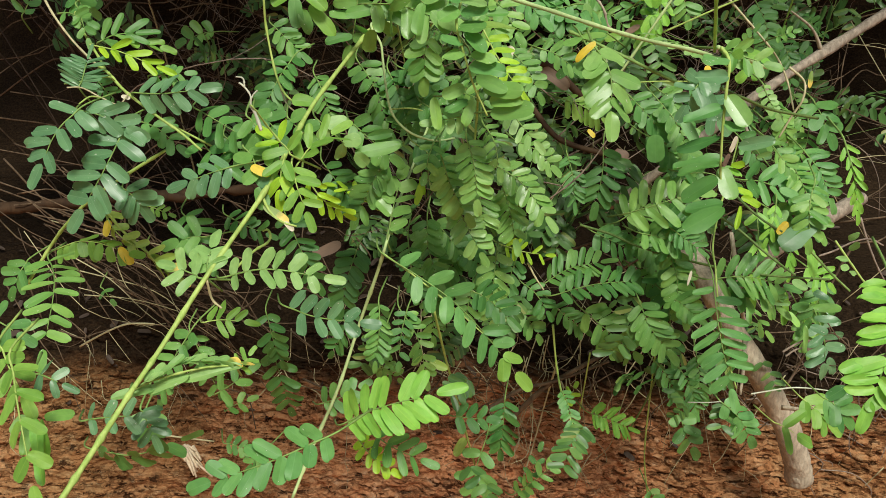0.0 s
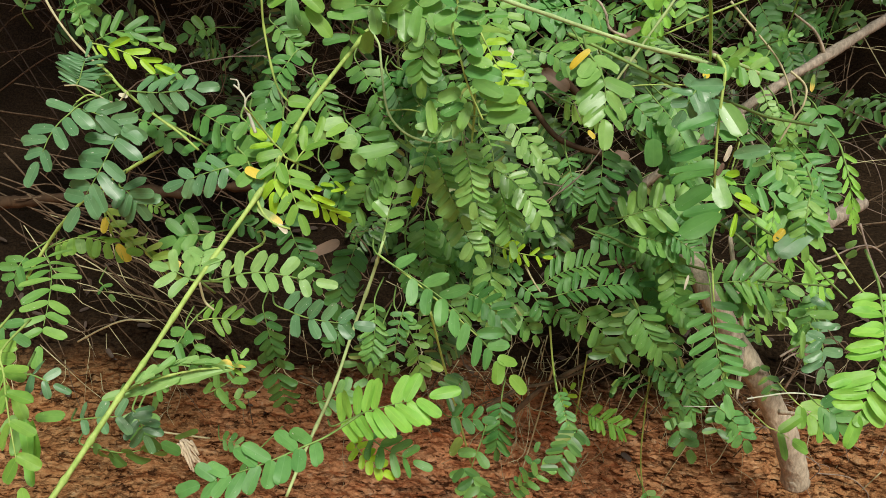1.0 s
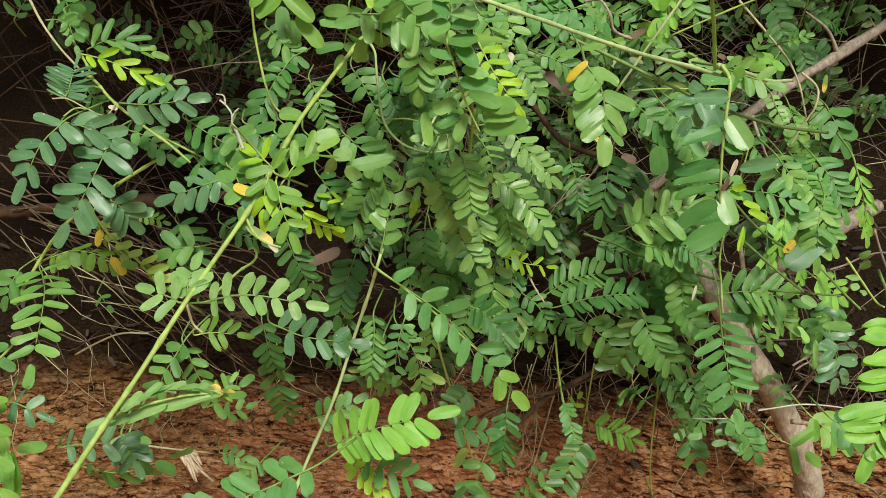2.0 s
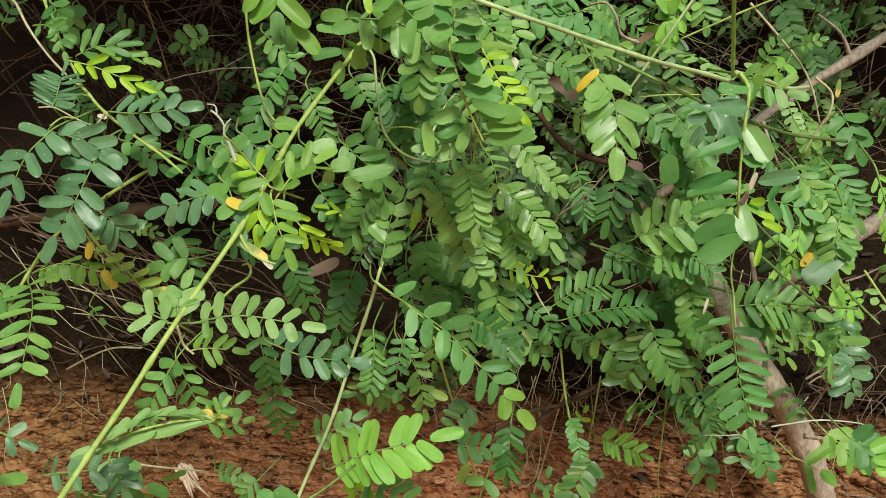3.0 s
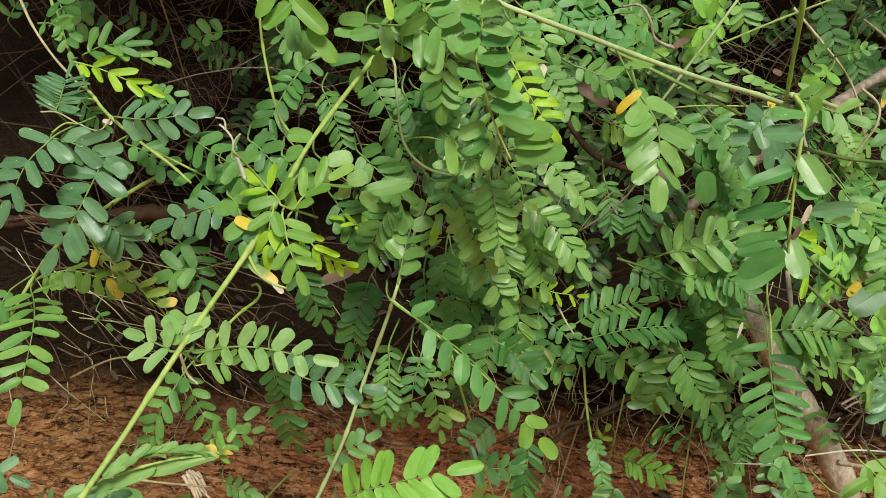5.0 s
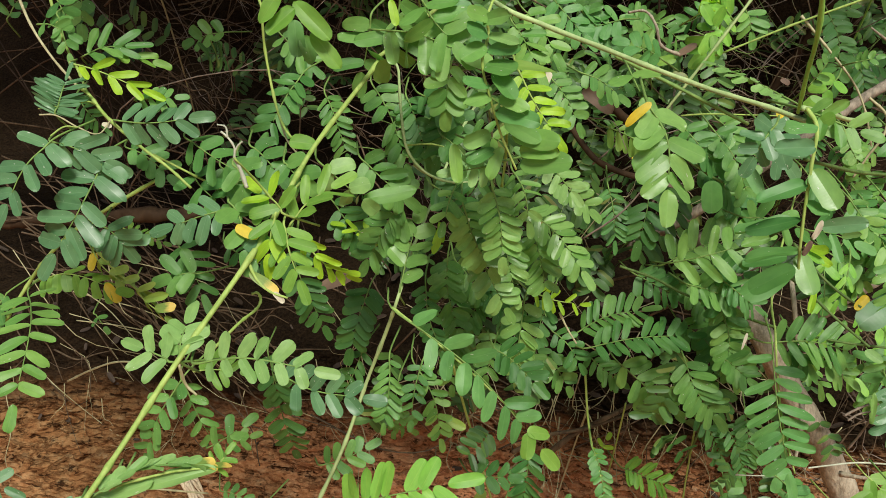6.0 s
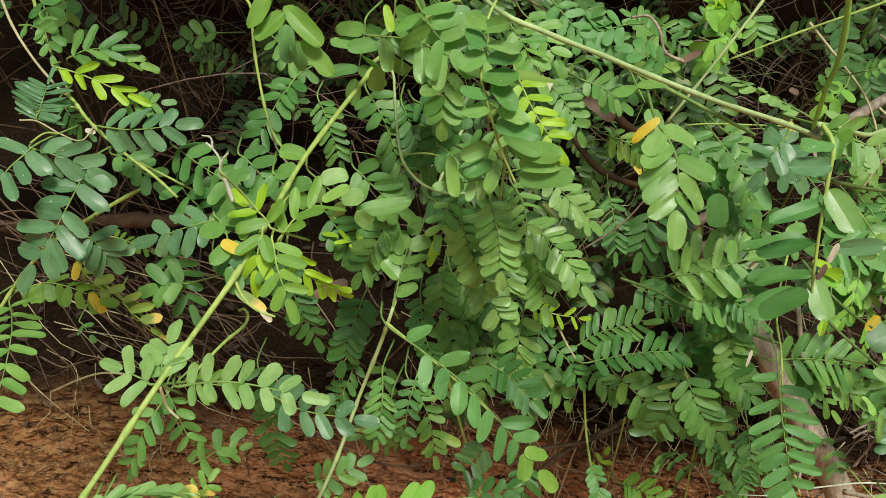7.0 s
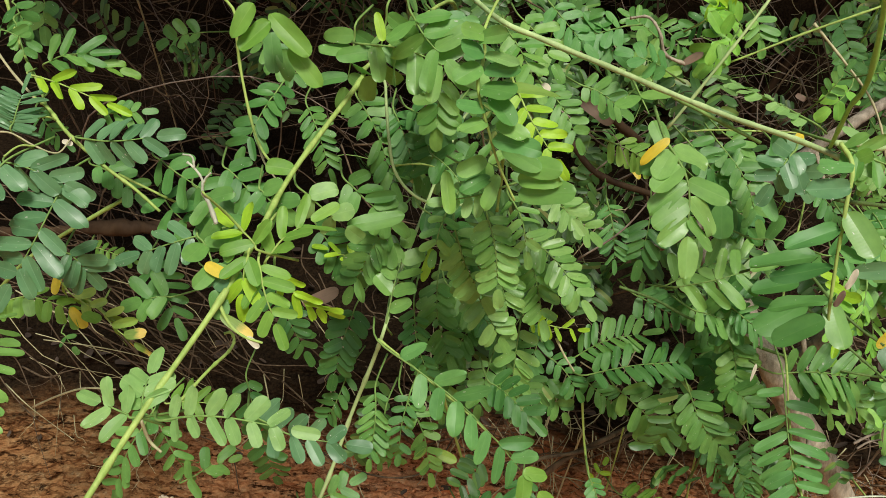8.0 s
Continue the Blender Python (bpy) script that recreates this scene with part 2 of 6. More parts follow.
def smooth_line(points, steps=6):
    """A Catmull-Rom line through a few points."""
    p = [Vector(q) for q in points]
    if len(p) == 2:
        return [p[0].lerp(p[1], k / steps) for k in range(steps + 1)]
    p = [2 * p[0] - p[1], *p, 2 * p[-1] - p[-2]]
    out = []
    for a, b, c, d in zip(p, p[1:], p[2:], p[3:]):
        for k in range(steps):
            t = k / steps
            out.append(0.5 * (2 * b + (c - a) * t + (2 * a - 5 * b + 4 * c - d) * t * t + (3 * b - a - 3 * c + d) * t ** 3))
    return out + [p[-2]]


def tube(bm, line, r0, r1, sides=7, rough=0.0, origin=(0, 0, 0), knots=0.0, seed=0.0):
    """A tapered, closed tube along a line, with uneven thickness."""
    origin = Vector(origin)
    rings, n = [], len(line)
    side = None
    for k, p in enumerate(line):
        way = (line[min(k + 1, n - 1)] - line[max(k - 1, 0)]).normalized()
        if side is None:
            side = way.orthogonal().normalized()
        side = (side - way * side.dot(way)).normalized()
        other = way.cross(side)
        r = r0 + (r1 - r0) * k / (n - 1)
        if knots:
            r *= 1 + knots * max(0.0, math.sin(k * 1.05 + seed)) ** 8
        ring = []
        for s in range(sides):
            a = 2 * math.pi * s / sides
            d = side * math.cos(a) + other * math.sin(a)
            q = p + d * r
            if rough:
                q += d * r * rough * noise.noise(Vector((q * 28)) + Vector((seed, 0, 0)))
                q += d * r * rough * 0.7 * noise.noise(q * 90)
            ring.append(bm.verts.new(q - origin))
        rings.append(ring)
    for a, b in zip(rings, rings[1:]):
        for s in range(sides):
            bm.faces.new((a[s], a[(s + 1) % sides], b[(s + 1) % sides], b[s]))
    bm.faces.new(rings[0][::-1])
    bm.faces.new(rings[-1])


def stem(parent, points, r0, r1, mat, name="stem", label="", knots=0.35, rough=0.12, sides=8):
    bm = bmesh.new()
    tube(bm, smooth_line(points, 8), r0, r1, sides, rough, points[0], knots, points[0][0] * 40)
    return part(name, bm, mat, parent, label, points[0])


# Leaflet blades: length 1 along y, half width 0.5 along x, creased at the midrib
def blade(outline, crease, curl, twist=0.0, wave=0.0, seed=0.0):
    """Half by half, so that the two sides differ a little and the rim runs unevenly."""
    bm = bmesh.new()
    for half in (-1.0, 1.0):
        rows = []
        for y, w in outline:
            uneven = 1 + 0.16 * noise.noise(Vector((y * 2.3, half * 3, seed))) + 0.07 * noise.noise(Vector((y * 8, half * 5, seed)))
            lean = 0.10 * noise.noise(Vector((seed, 4.0, 0.0))) * math.sin(y * 3.1)
            row = []
            for s in (0.0, 0.55, 1.0):
                x = half * s * w * 0.5 * uneven + lean
                z = -curl * y * y + crease * s * s * w * 0.5 + twist * half * s * y * 0.12 + wave * math.sin(y * 7 + half * s * 2 + seed) * s * 0.035
                row.append(bm.verts.new((x, y, z)))
            rows.append(row[::int(half)])
        for a, b in zip(rows, rows[1:]):
            for k in range(2):
                bm.faces.new((a[k], a[k + 1], b[k + 1], b[k]))
    return bm


OBLONG = ((0.0, 0.10), (0.03, 0.40), (0.09, 0.66), (0.20, 0.86), (0.40, 0.97), (0.64, 1.0), (0.81, 0.93), (0.92, 0.73), (0.975, 0.46), (1.0, 0.14))
OVATE = ((0.0, 0.12), (0.04, 0.48), (0.12, 0.77), (0.28, 0.96), (0.48, 1.0), (0.68, 0.95), (0.84, 0.78), (0.94, 0.53), (0.985, 0.28), (1.0, 0.08))
SLIM = ((0.0, 0.12), (0.03, 0.42), (0.10, 0.70), (0.25, 0.90), (0.48, 0.99), (0.70, 1.0), (0.86, 0.88), (0.95, 0.64), (0.985, 0.38), (1.0, 0.14))
BLADES = []
for shape in (OBLONG, OVATE, SLIM):
    for crease, curl, twist, wave in ((0.02, 0.05, 0.1, 0.4), (0.06, 0.12, -0.35, 1.1), (-0.03, -0.04, 0.4, 0.8), (0.10, 0.02, 0.0, 0.3), (0.04, 0.20, 0.5, 0.6), (0.14, 0.06, -0.2, 1.3)):
        b = blade(shape, crease, curl, twist, wave, len(BLADES) * 1.37)
        me = bpy.data.meshes.new("leaflet")
        b.to_mesh(me)
        b.free()
        me.shade_smooth()
        BLADES.append(me)
BLADE_OF = {}


def blade_mesh(k, mat):
    """The k-th blade in a material, made once and shared by all leaflets that look so."""
    if (k, mat.name) not in BLADE_OF:
        me = BLADES[k].copy()
        me.materials.append(mat)
        BLADE_OF[k, mat.name] = me
    return BLADE_OF[k, mat.name]


def blade_pose(root, along, normal, length, width):
    along = along.normalized()
    normal = (normal - along * normal.dot(along)).normalized()
    right = along.cross(normal)
    m = Matrix((right * width, along * length, normal * length)).transposed().to_4x4()
    m.translation = root
    return m


rng = random.Random(7)
OUTWARD = Vector((0.0, -0.86, 0.51))
SKYWARD = Vector((0.0, -0.25, 1.0))


def leaflet(parent, root, tip, width, mat, roll=0.0, k=None, facing=OUTWARD, label=""):
    root, tip = Vector(root), Vector(tip)
    along = tip - root
    normal = Matrix.Rotation(radians(roll), 3, along.normalized()) @ facing
    ob = new("leaflet", blade_mesh(rng.randrange(18) if k is None else k, mat))
    hang(ob, parent, blade_pose(root, along, normal, along.length, width))
    return tagged(ob, label)


def frond(shoot, base, tip, pairs, length, width, mat, roll=0.0, bend=0.0, fold=12.0, droop=0.12, lean=62.0, stalk=0.03,
          last=None, first=0.1, lift=0.3, loose=0.0, label=""):
    """One compound leaf: a thin rachis from base to tip with pairs of leaflets and one at its end. roll turns it about its own
    axis, lift turns the blades up to the sky, fold raises (or lowers) both rows like wings, bend curves it sideways, last is the material of the end leaflets."""
    if mat == GREEN:
        mat = rng.choice((GREEN, GREEN, GREEN_DEEP, GREEN_COOL))
    loose = loose or rng.uniform(0.2, 0.6)
    bend += rng.uniform(-0.07, 0.07)
    roll += rng.uniform(-9, 9)
    base, tip = Vector(base), Vector(tip)
    span = tip - base
    way = span.normalized()
    normal = Matrix.Rotation(radians(roll), 3, way) @ (OUTWARD - way * OUTWARD.dot(way)).normalized()
    right = way.cross(normal)
    middle = base + span * 0.5 + right * bend * span.length + normal * droop * span.length
    line = smooth_line((base, middle, tip), 7)
    back = Vector((0.1, 1.0, -0.15)).normalized() * stalk - way * stalk * 0.5
    bm = bmesh.new()
    tube(bm, smooth_line((base + back, base, *line[3::3]), 4), 0.0009, 0.0004, 5, 0.0, base)
    ob = part("frond", bm, STEM if mat in (LIME, FRESH, PALE) else STEM_MID, shoot, label, base)
    n = len(line) - 1
    shape = rng.choice((0, 0, 0, 12, 6)) if width / length > 0.36 else 12

    def spot(f):
        k = min(int(f * n), n - 1)
        return line[k].lerp(line[k + 1], f * n - k), (line[k + 1] - line[k]).normalized()

    gaps = 0.0 if pairs < 4 else 0.16 if loose > 0.7 else 0.07
    for p in range(pairs):
        f = first + (0.95 - first) * (p + 0.35) / pairs
        size = (0.86 + 0.22 * math.sin(math.pi * (p + 0.8) / (pairs + 0.6))) * rng.uniform(0.9, 1.07)
        for s in (-1, 1):
            if rng.random() < gaps:
                continue
            root, ahead = spot(min(1.0, max(0.0, f + s * 0.008 + rng.uniform(-0.008, 0.008))))
            up = (normal - ahead * normal.dot(ahead)).normalized()
            out = ahead.cross(up) * s
            a = radians(lean + rng.uniform(-9, 9) - 14 * p / pairs)
            w = radians(fold + rng.uniform(-11, 11))
            side = out * math.cos(w) + up * math.sin(w)
            along = ahead * math.cos(a) + side * math.sin(a)
            face = up * math.cos(w) - out * math.sin(w) + SKYWARD * lift + Vector([rng.uniform(-loose, loose) for _ in "xyz"])
            lf = new("leaflet", blade_mesh(shape + rng.randrange(6), last if last and p >= pairs - 1 else mat))
            hang(lf, ob, blade_pose(root, along, face, length * size * rng.uniform(0.9, 1.08), width * rng.uniform(0.86, 1.14)))
    root, ahead = spot(1.0)
    lf = new("leaflet", blade_mesh(shape + rng.randrange(6), last or mat))
    hang(lf, ob, blade_pose(root, ahead, normal, length * 0.95, width))
    return ob




# The ground: a road verge, a steep red bank and the land above it, in one sheet
def spread(lo, hi, step, far, grow):
    inner = list(np.arange(lo, hi, step))
    out, d = [], step
    left, right = lo, hi
    left_part, right_part = [], []
    while right < far:
        d *= grow
        right_part.append(right)
        right += d
        left -= d
        left_part.append(left)
    return sorted(left_part) + inner + right_part + [right]


PROFILE = [(-60.0, -0.42), (-8.0, -0.42), (-1.0, -0.41), (0.5, -0.41), (0.85, -0.38), (1.02, -0.28), (1.09, 0.0), (1.13, 0.28), (1.15, 0.42),
           (1.165, 0.50), (1.17, 0.56), (1.20, 0.60), (1.37, 0.65), (1.80, 0.72), (2.10, 0.92), (2.20, 1.22), (2.30, 1.48), (2.8, 1.72), (5.0, 1.85),
           (14.0, 1.9), (70.0, 1.9)]


def bank_line():
    out = []
    for (y0, z0), (y1, z1) in zip(PROFILE, PROFILE[1:]):
        near = 0.25 < (z0 + z1) / 2 < 0.62 and y1 < 1.5
        n = max(2, int(math.hypot(y1 - y0, z1 - z0) / (0.0013 if near else 0.012 if z1 < 0.8 and y1 < 1.9 else 0.05))) if y0 > 0.3 and y1 < 3 else 6
        out += [(y0 + (y1 - y0) * k / n, z0 + (z1 - z0) * k / n) for k in range(n)]
    ys, zs = np.array(out + [PROFILE[-1]]).T
    for _ in range(3):
        ys[1:-1], zs[1:-1] = (ys[:-2] + 2 * ys[1:-1] + ys[2:]) / 4, (zs[:-2] + 2 * zs[1:-1] + zs[2:]) / 4
    return ys, zs


def bank_shift(x, y, z):
    """How far the bank's face stands out from its plain profile: bulges, thin hard layers and crumbs."""
    p = Vector((x, y, z))
    warp = 2.2 * noise.noise(Vector((x * 5, 0.0, z * 7))) + 0.5 * noise.noise(Vector((x * 30, 2.0, z * 12)))
    big = noise.noise(Vector((x * 2.2, 3.1, z * 2.5))) * 0.045
    ledge = noise.noise(Vector((x * 5, 1.0, z * 20 + warp))) * 0.012
    layered = min(1.0, max(0.15, 0.75 + 1.6 * x))
    phase = z * 115 + 2.4 * warp + 1.5 * noise.noise(Vector((x * 14, 7.0, z * 40))) + 0.7 * noise.noise(Vector((x * 47, 4.0, z * 90)))
    lip = (1 - phase + math.floor(phase)) ** 1.5
    plates = 0.0105 * (lip - 0.5) * layered * max(0.0, 0.5 + 1.2 * noise.noise(Vector((x * 19, math.floor(phase) * 3.7, 0.0))))
    slit = abs(noise.noise(Vector((x * (52 - 30 * layered), 5.0, z * (56 + 44 * layered) + warp))))
    plates -= 0.012 * max(0.0, 1 - slit / 0.11) * max(0.0, 0.3 + noise.noise(Vector((x * 11, 8.0, z * 20))))
    crumbs = noise.noise(p * 26) * 0.007 + noise.noise(p * 60) * 0.008 + noise.noise(p * 150) * 0.006
    return big + ledge + plates + crumbs


def bank_y(x, z):
    """The face's y at a place of its height, for things that stand on it."""
    i = int(np.argmin(np.abs(BANK_Z - z)))
    return float(BANK_Y[i]) - bank_shift(x, float(BANK_Y[i]), float(BANK_Z[i]))


BANK_Y, BANK_Z = bank_line()


def build_ground():
    xs = spread(-0.62, 0.68, 0.0032, 60, 1.25)
    verts = []
    for y, z in zip(BANK_Y, BANK_Z):
        rise = 1.0 if z > -0.36 and y < 2.2 else 0.35 if y < 6 else 0.0
        for x in xs:
            s = bank_shift(x, y, z) * rise if abs(x) < 4 else 0.0
            verts.append((x, y - s, z + s * (0.35 if z > 0.6 else 0.15)))
    n = len(xs)
    faces = [(j * n + i, j * n + i + 1, (j + 1) * n + i + 1, (j + 1) * n + i) for j in range(len(BANK_Y) - 1) for i in range(n - 1)]
    me = bpy.data.meshes.new("ground")
    me.from_pydata(verts, [], faces)
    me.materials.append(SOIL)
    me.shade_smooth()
    return tagged(new("ground", me), "red clay roadside bank with topsoil darkened for shade above", "ground", kind="structure")


build_ground()


# Plants
BUSH = thing("legume_shoot", (0.120, 1.550, 0.680), "dense green legume shrub hanging over the red bank", "plant", "shrub on the bank")
ARC = thing("legume_shoot", (-0.020, 1.600, 0.690), "long arching green stem with broad light green leaflets", "plant", "shrub on the bank")
THIN = thing("legume_shoot", (0.060, 1.500, 0.670), "thin straight stem with rounded green leaflets", "plant", "shrub on the bank")
LONG = thing("legume_shoot", (-0.080, 1.750, 0.720), "long pale stem with large soft green leaflets", "plant", "shrub on the bank")
LEFT = thing("legume_shoot", (-0.450, 1.600, 0.700), "bluish green shoot with drooping compound leaves", "plant", "shrub on the bank")
TOP = thing("legume_shoot", (0.100, 1.800, 0.730), "leafy shoot hanging from the bank's upper edge", "plant", "shrub on the bank")
RIGHT = thing("legume_shoot", (0.500, 1.600, 0.700), "tangled green shoot above a weathered branch", "plant", "shrub on the bank")
LOW = thing("legume_shoot", (-0.420, 1.450, 0.660), "yellowing shoot over dry tangled twigs", "plant", "shrub on the bank")
EDGE = thing("legume_shoot", (0.450, 1.500, 0.670), "drooping shoot with long narrow leaflets over the grey branch", "plant", "shrub on the bank")
FERN = thing("legume_shoot", (0.200, 1.200, 0.600), "small seedlings growing from the red soil edge", "plant", "seedling patch")
NEAR = thing("legume_shoot", (-0.500, 1.400, 0.650), "bright leafy shoot leaning out from the bank", "plant", "shrub on the bank")

# Stems
stem(ARC, ((-0.020, 1.600, 0.690), (0.000, 1.350, 0.980), (0.030, 1.050, 1.070), (-0.009, 0.867, 1.031), (-0.006, 0.807, 1.024), (-0.033, 0.742, 0.976), (-0.043, 0.699, 0.946), (-0.054, 0.664, 0.917), (-0.082, 0.617, 0.867), (-0.101, 0.576, 0.828), (-0.110, 0.543, 0.808), (-0.121, 0.513, 0.784), (-0.130, 0.484, 0.764), (-0.147, 0.462, 0.734)), 0.0016, 0.0018, STEM, label="pale green arching stem")
stem(ARC, ((-0.068, 0.630, 0.867), (-0.061, 0.660, 0.874), (-0.060, 0.690, 0.872), (-0.060, 0.700, 0.875), (-0.062, 0.700, 0.880), (-0.066, 0.700, 0.879)), 0.0010, 0.0008, STEM, label="thin hooked green stalk")
stem(ARC, ((-0.082, 0.616, 0.864), (-0.081, 0.622, 0.848), (-0.074, 0.621, 0.842)), 0.0009, 0.0007, STRAW)
stem(ARC, ((-0.0520, 0.6570, 0.9640), (-0.0560, 0.6570, 0.9760), (-0.0590, 0.6570, 0.9810), (-0.0590, 0.6570, 0.9880), (-0.0630, 0.6570, 0.9940), (-0.0670, 0.6570, 0.9970)), 0.0011, 0.0007, GREY_STEM, label="grey dry shoot tip", knots=0.6, rough=0.5)
stem(ARC, ((-0.0630, 0.6570, 0.9940), (-0.0640, 0.6570, 1.0000), (-0.0690, 0.6570, 1.0010)), 0.0007, 0.0004, GREY_STEM, knots=0.5)
stem(ARC, ((-0.0590, 0.6570, 0.9850), (-0.0570, 0.6570, 0.9890), (-0.0540, 0.6570, 0.9920)), 0.0006, 0.0005, GREY_STEM, knots=0.5)
stem(ARC, ((-0.044, 0.680, 0.952), (-0.052, 0.673, 0.965), (-0.056, 0.656, 0.979), (-0.059, 0.656, 0.982)), 0.0008, 0.0006, STEM)
stem(ARC, ((-0.055, 0.664, 0.915), (-0.049, 0.662, 0.904), (-0.040, 0.661, 0.897), (-0.029, 0.661, 0.894)), 0.0011, 0.0007, STEM)
stem(ARC, ((-0.020, 1.600, 0.690), (-0.050, 1.200, 1.100), (-0.117, 0.874, 1.089), (-0.091, 0.805, 1.064), (-0.089, 0.806, 1.031), (-0.080, 0.804, 0.989), (-0.063, 0.780, 0.974), (-0.041, 0.750, 0.973)), 0.0012, 0.0009, STEM, label="thin curved green stem")
stem(ARC, ((-0.076, 0.801, 0.979), (-0.067, 0.788, 0.968), (-0.048, 0.757, 0.963)), 0.0008, 0.0006, STRAW)
stem(ARC, ((-0.117, 0.561, 0.802), (-0.102, 0.565, 0.810), (-0.074, 0.580, 0.814), (-0.054, 0.592, 0.812)), 0.0008, 0.0007, STEM)
stem(THIN, ((0.060, 1.500, 0.670), (0.050, 1.200, 0.950), (0.015, 0.901, 0.862), (0.017, 0.812, 0.847), (0.006, 0.820, 0.810), (-0.014, 0.836, 0.751), (-0.032, 0.825, 0.690), (-0.056, 0.808, 0.629), (-0.072, 0.792, 0.584)), 0.0013, 0.0017, STEM_PALE, label="thin straight green stem")
stem(THIN, ((0.012, 0.807, 0.835), (0.041, 0.796, 0.820), (0.084, 0.790, 0.789), (0.118, 0.786, 0.761)), 0.0009, 0.0006, STEM)
stem(LONG, ((-0.080, 1.750, 0.720), (-0.060, 1.350, 1.080), (0.000, 1.000, 1.120), (0.078, 0.800, 1.076), (0.115, 0.775, 1.062), (0.153, 0.750, 1.051), (0.187, 0.725, 1.041), (0.218, 0.700, 1.033), (0.245, 0.675, 1.028), (0.267, 0.653, 1.022)), 0.0018, 0.0014, STEM_PALE, label="long straight pale green stem")
stem(LONG, ((0.500, 1.600, 0.700), (0.480, 1.200, 1.150), (0.231, 0.561, 1.150), (0.229, 0.550, 1.079), (0.243, 0.605, 1.054), (0.257, 0.659, 1.028)), 0.0012, 0.0010, STEM_FRESH, label="upright green stem")
stem(LONG, ((0.261, 0.647, 1.005), (0.283, 0.678, 0.997), (0.321, 0.731, 0.984), (0.374, 0.786, 0.973)), 0.0010, 0.0012, STEM_DARK)
stem(RIGHT, ((0.295, 0.960, 1.097), (0.287, 0.955, 1.083), (0.259, 0.950, 1.038), (0.231, 0.955, 0.991), (0.224, 0.970, 0.975)), 0.0013, 0.0012, STEM_PALE, label="straight pale green stem")
stem(RIGHT, ((0.175, 0.900, 1.034), (0.198, 0.890, 1.025), (0.240, 0.885, 1.007), (0.285, 0.890, 0.987)), 0.0016, 0.0014, STEM_MID)
stem(RIGHT, ((0.348, 1.025, 1.070), (0.379, 1.019, 1.038), (0.401, 1.013, 1.013), (0.414, 1.007, 0.988), (0.422, 0.998, 0.958)), 0.0012, 0.0008, STRAW)
stem(RIGHT, ((0.409, 0.990, 1.003), (0.425, 0.987, 0.989), (0.424, 0.981, 0.971), (0.416, 0.985, 0.952), (0.407, 0.987, 0.930)), 0.0012, 0.0010, STRAW)
stem(RIGHT, ((0.207, 0.995, 0.824), (0.241, 0.986, 0.817), (0.272, 0.966, 0.809), (0.329, 0.909, 0.809), (0.381, 0.883, 0.809), (0.436, 0.869, 0.812)), 0.0015, 0.0010, STEM_DARK, label="thin dark green stem")
stem(RIGHT, ((0.316, 0.823, 0.909), (0.327, 0.799, 0.897), (0.341, 0.787, 0.886), (0.355, 0.775, 0.879)), 0.0011, 0.0009, STEM_DARK)
stem(RIGHT, ((0.331, 0.895, 0.864), (0.351, 0.883, 0.852), (0.373, 0.869, 0.835), (0.395, 0.846, 0.821)), 0.0014, 0.0010, STEM_DARK)
stem(RIGHT, ((0.301, 1.000, 0.841), (0.317, 0.957, 0.866), (0.326, 0.904, 0.895), (0.327, 0.868, 0.914)), 0.0014, 0.0009, STEM_DARK)
stem(RIGHT, ((0.412, 1.020, 1.094), (0.396, 1.020, 1.086), (0.339, 1.020, 1.061), (0.283, 1.020, 1.034), (0.267, 1.050, 1.025)), 0.0011, 0.0009, STEM)
stem(RIGHT, ((0.237, 0.930, 0.985), (0.263, 0.930, 0.988), (0.322, 0.930, 0.990)), 0.0007, 0.0006, STEM)
stem(RIGHT, ((0.256, 0.975, 0.943), (0.273, 0.972, 0.928), (0.289, 0.971, 0.921)), 0.0012, 0.0011, STEM_DARK)
stem(LEFT, ((-0.450, 1.600, 0.700), (-0.420, 1.300, 1.100), (-0.379, 0.946, 1.078), (-0.329, 0.881, 1.055), (-0.304, 0.856, 1.034), (-0.280, 0.842, 1.012), (-0.254, 0.828, 0.994)), 0.0014, 0.0010, STRAW, label="pale brown twig")
stem(LEFT, ((-0.254, 0.828, 0.994), (-0.244, 0.827, 0.988), (-0.222, 0.814, 0.972), (-0.189, 0.801, 0.953), (-0.167, 0.799, 0.939), (-0.148, 0.797, 0.924)), 0.0015, 0.0011, STEM)
stem(LEFT, ((-0.305, 0.886, 1.061), (-0.297, 0.880, 1.040), (-0.280, 0.864, 1.018), (-0.263, 0.850, 1.001), (-0.245, 0.827, 0.989)), 0.0014, 0.0010, STEM)
stem(LEFT, ((-0.184, 0.810, 0.946), (-0.157, 0.819, 0.930), (-0.131, 0.837, 0.911)), 0.0010, 0.0009, STEM)
stem(LEFT, ((-0.258, 0.780, 0.977), (-0.245, 0.781, 0.977), (-0.228, 0.781, 0.969), (-0.218, 0.791, 0.963), (-0.214, 0.804, 0.972)), 0.0007, 0.0005, STRAW)
stem(LEFT, ((-0.232, 0.816, 0.981), (-0.234, 0.806, 0.985), (-0.253, 0.803, 0.981), (-0.271, 0.800, 0.978)), 0.0007, 0.0005, STEM)
stem(LEFT, ((-0.237, 0.758, 0.966), (-0.233, 0.770, 0.971), (-0.228, 0.781, 0.969)), 0.0007, 0.0006, STEM)
stem(LEFT, ((-0.203, 0.851, 0.914), (-0.238, 0.850, 0.892), (-0.279, 0.847, 0.864), (-0.306, 0.847, 0.838), (-0.337, 0.864, 0.806), (-0.358, 0.851, 0.769)), 0.0016, 0.0016, STEM, label="green stem crossing the dry twigs")
stem(LOW, ((-0.345, 0.920, 0.676), (-0.310, 0.910, 0.698), (-0.278, 0.900, 0.714), (-0.248, 0.900, 0.716)), 0.0011, 0.0009, STRAW)
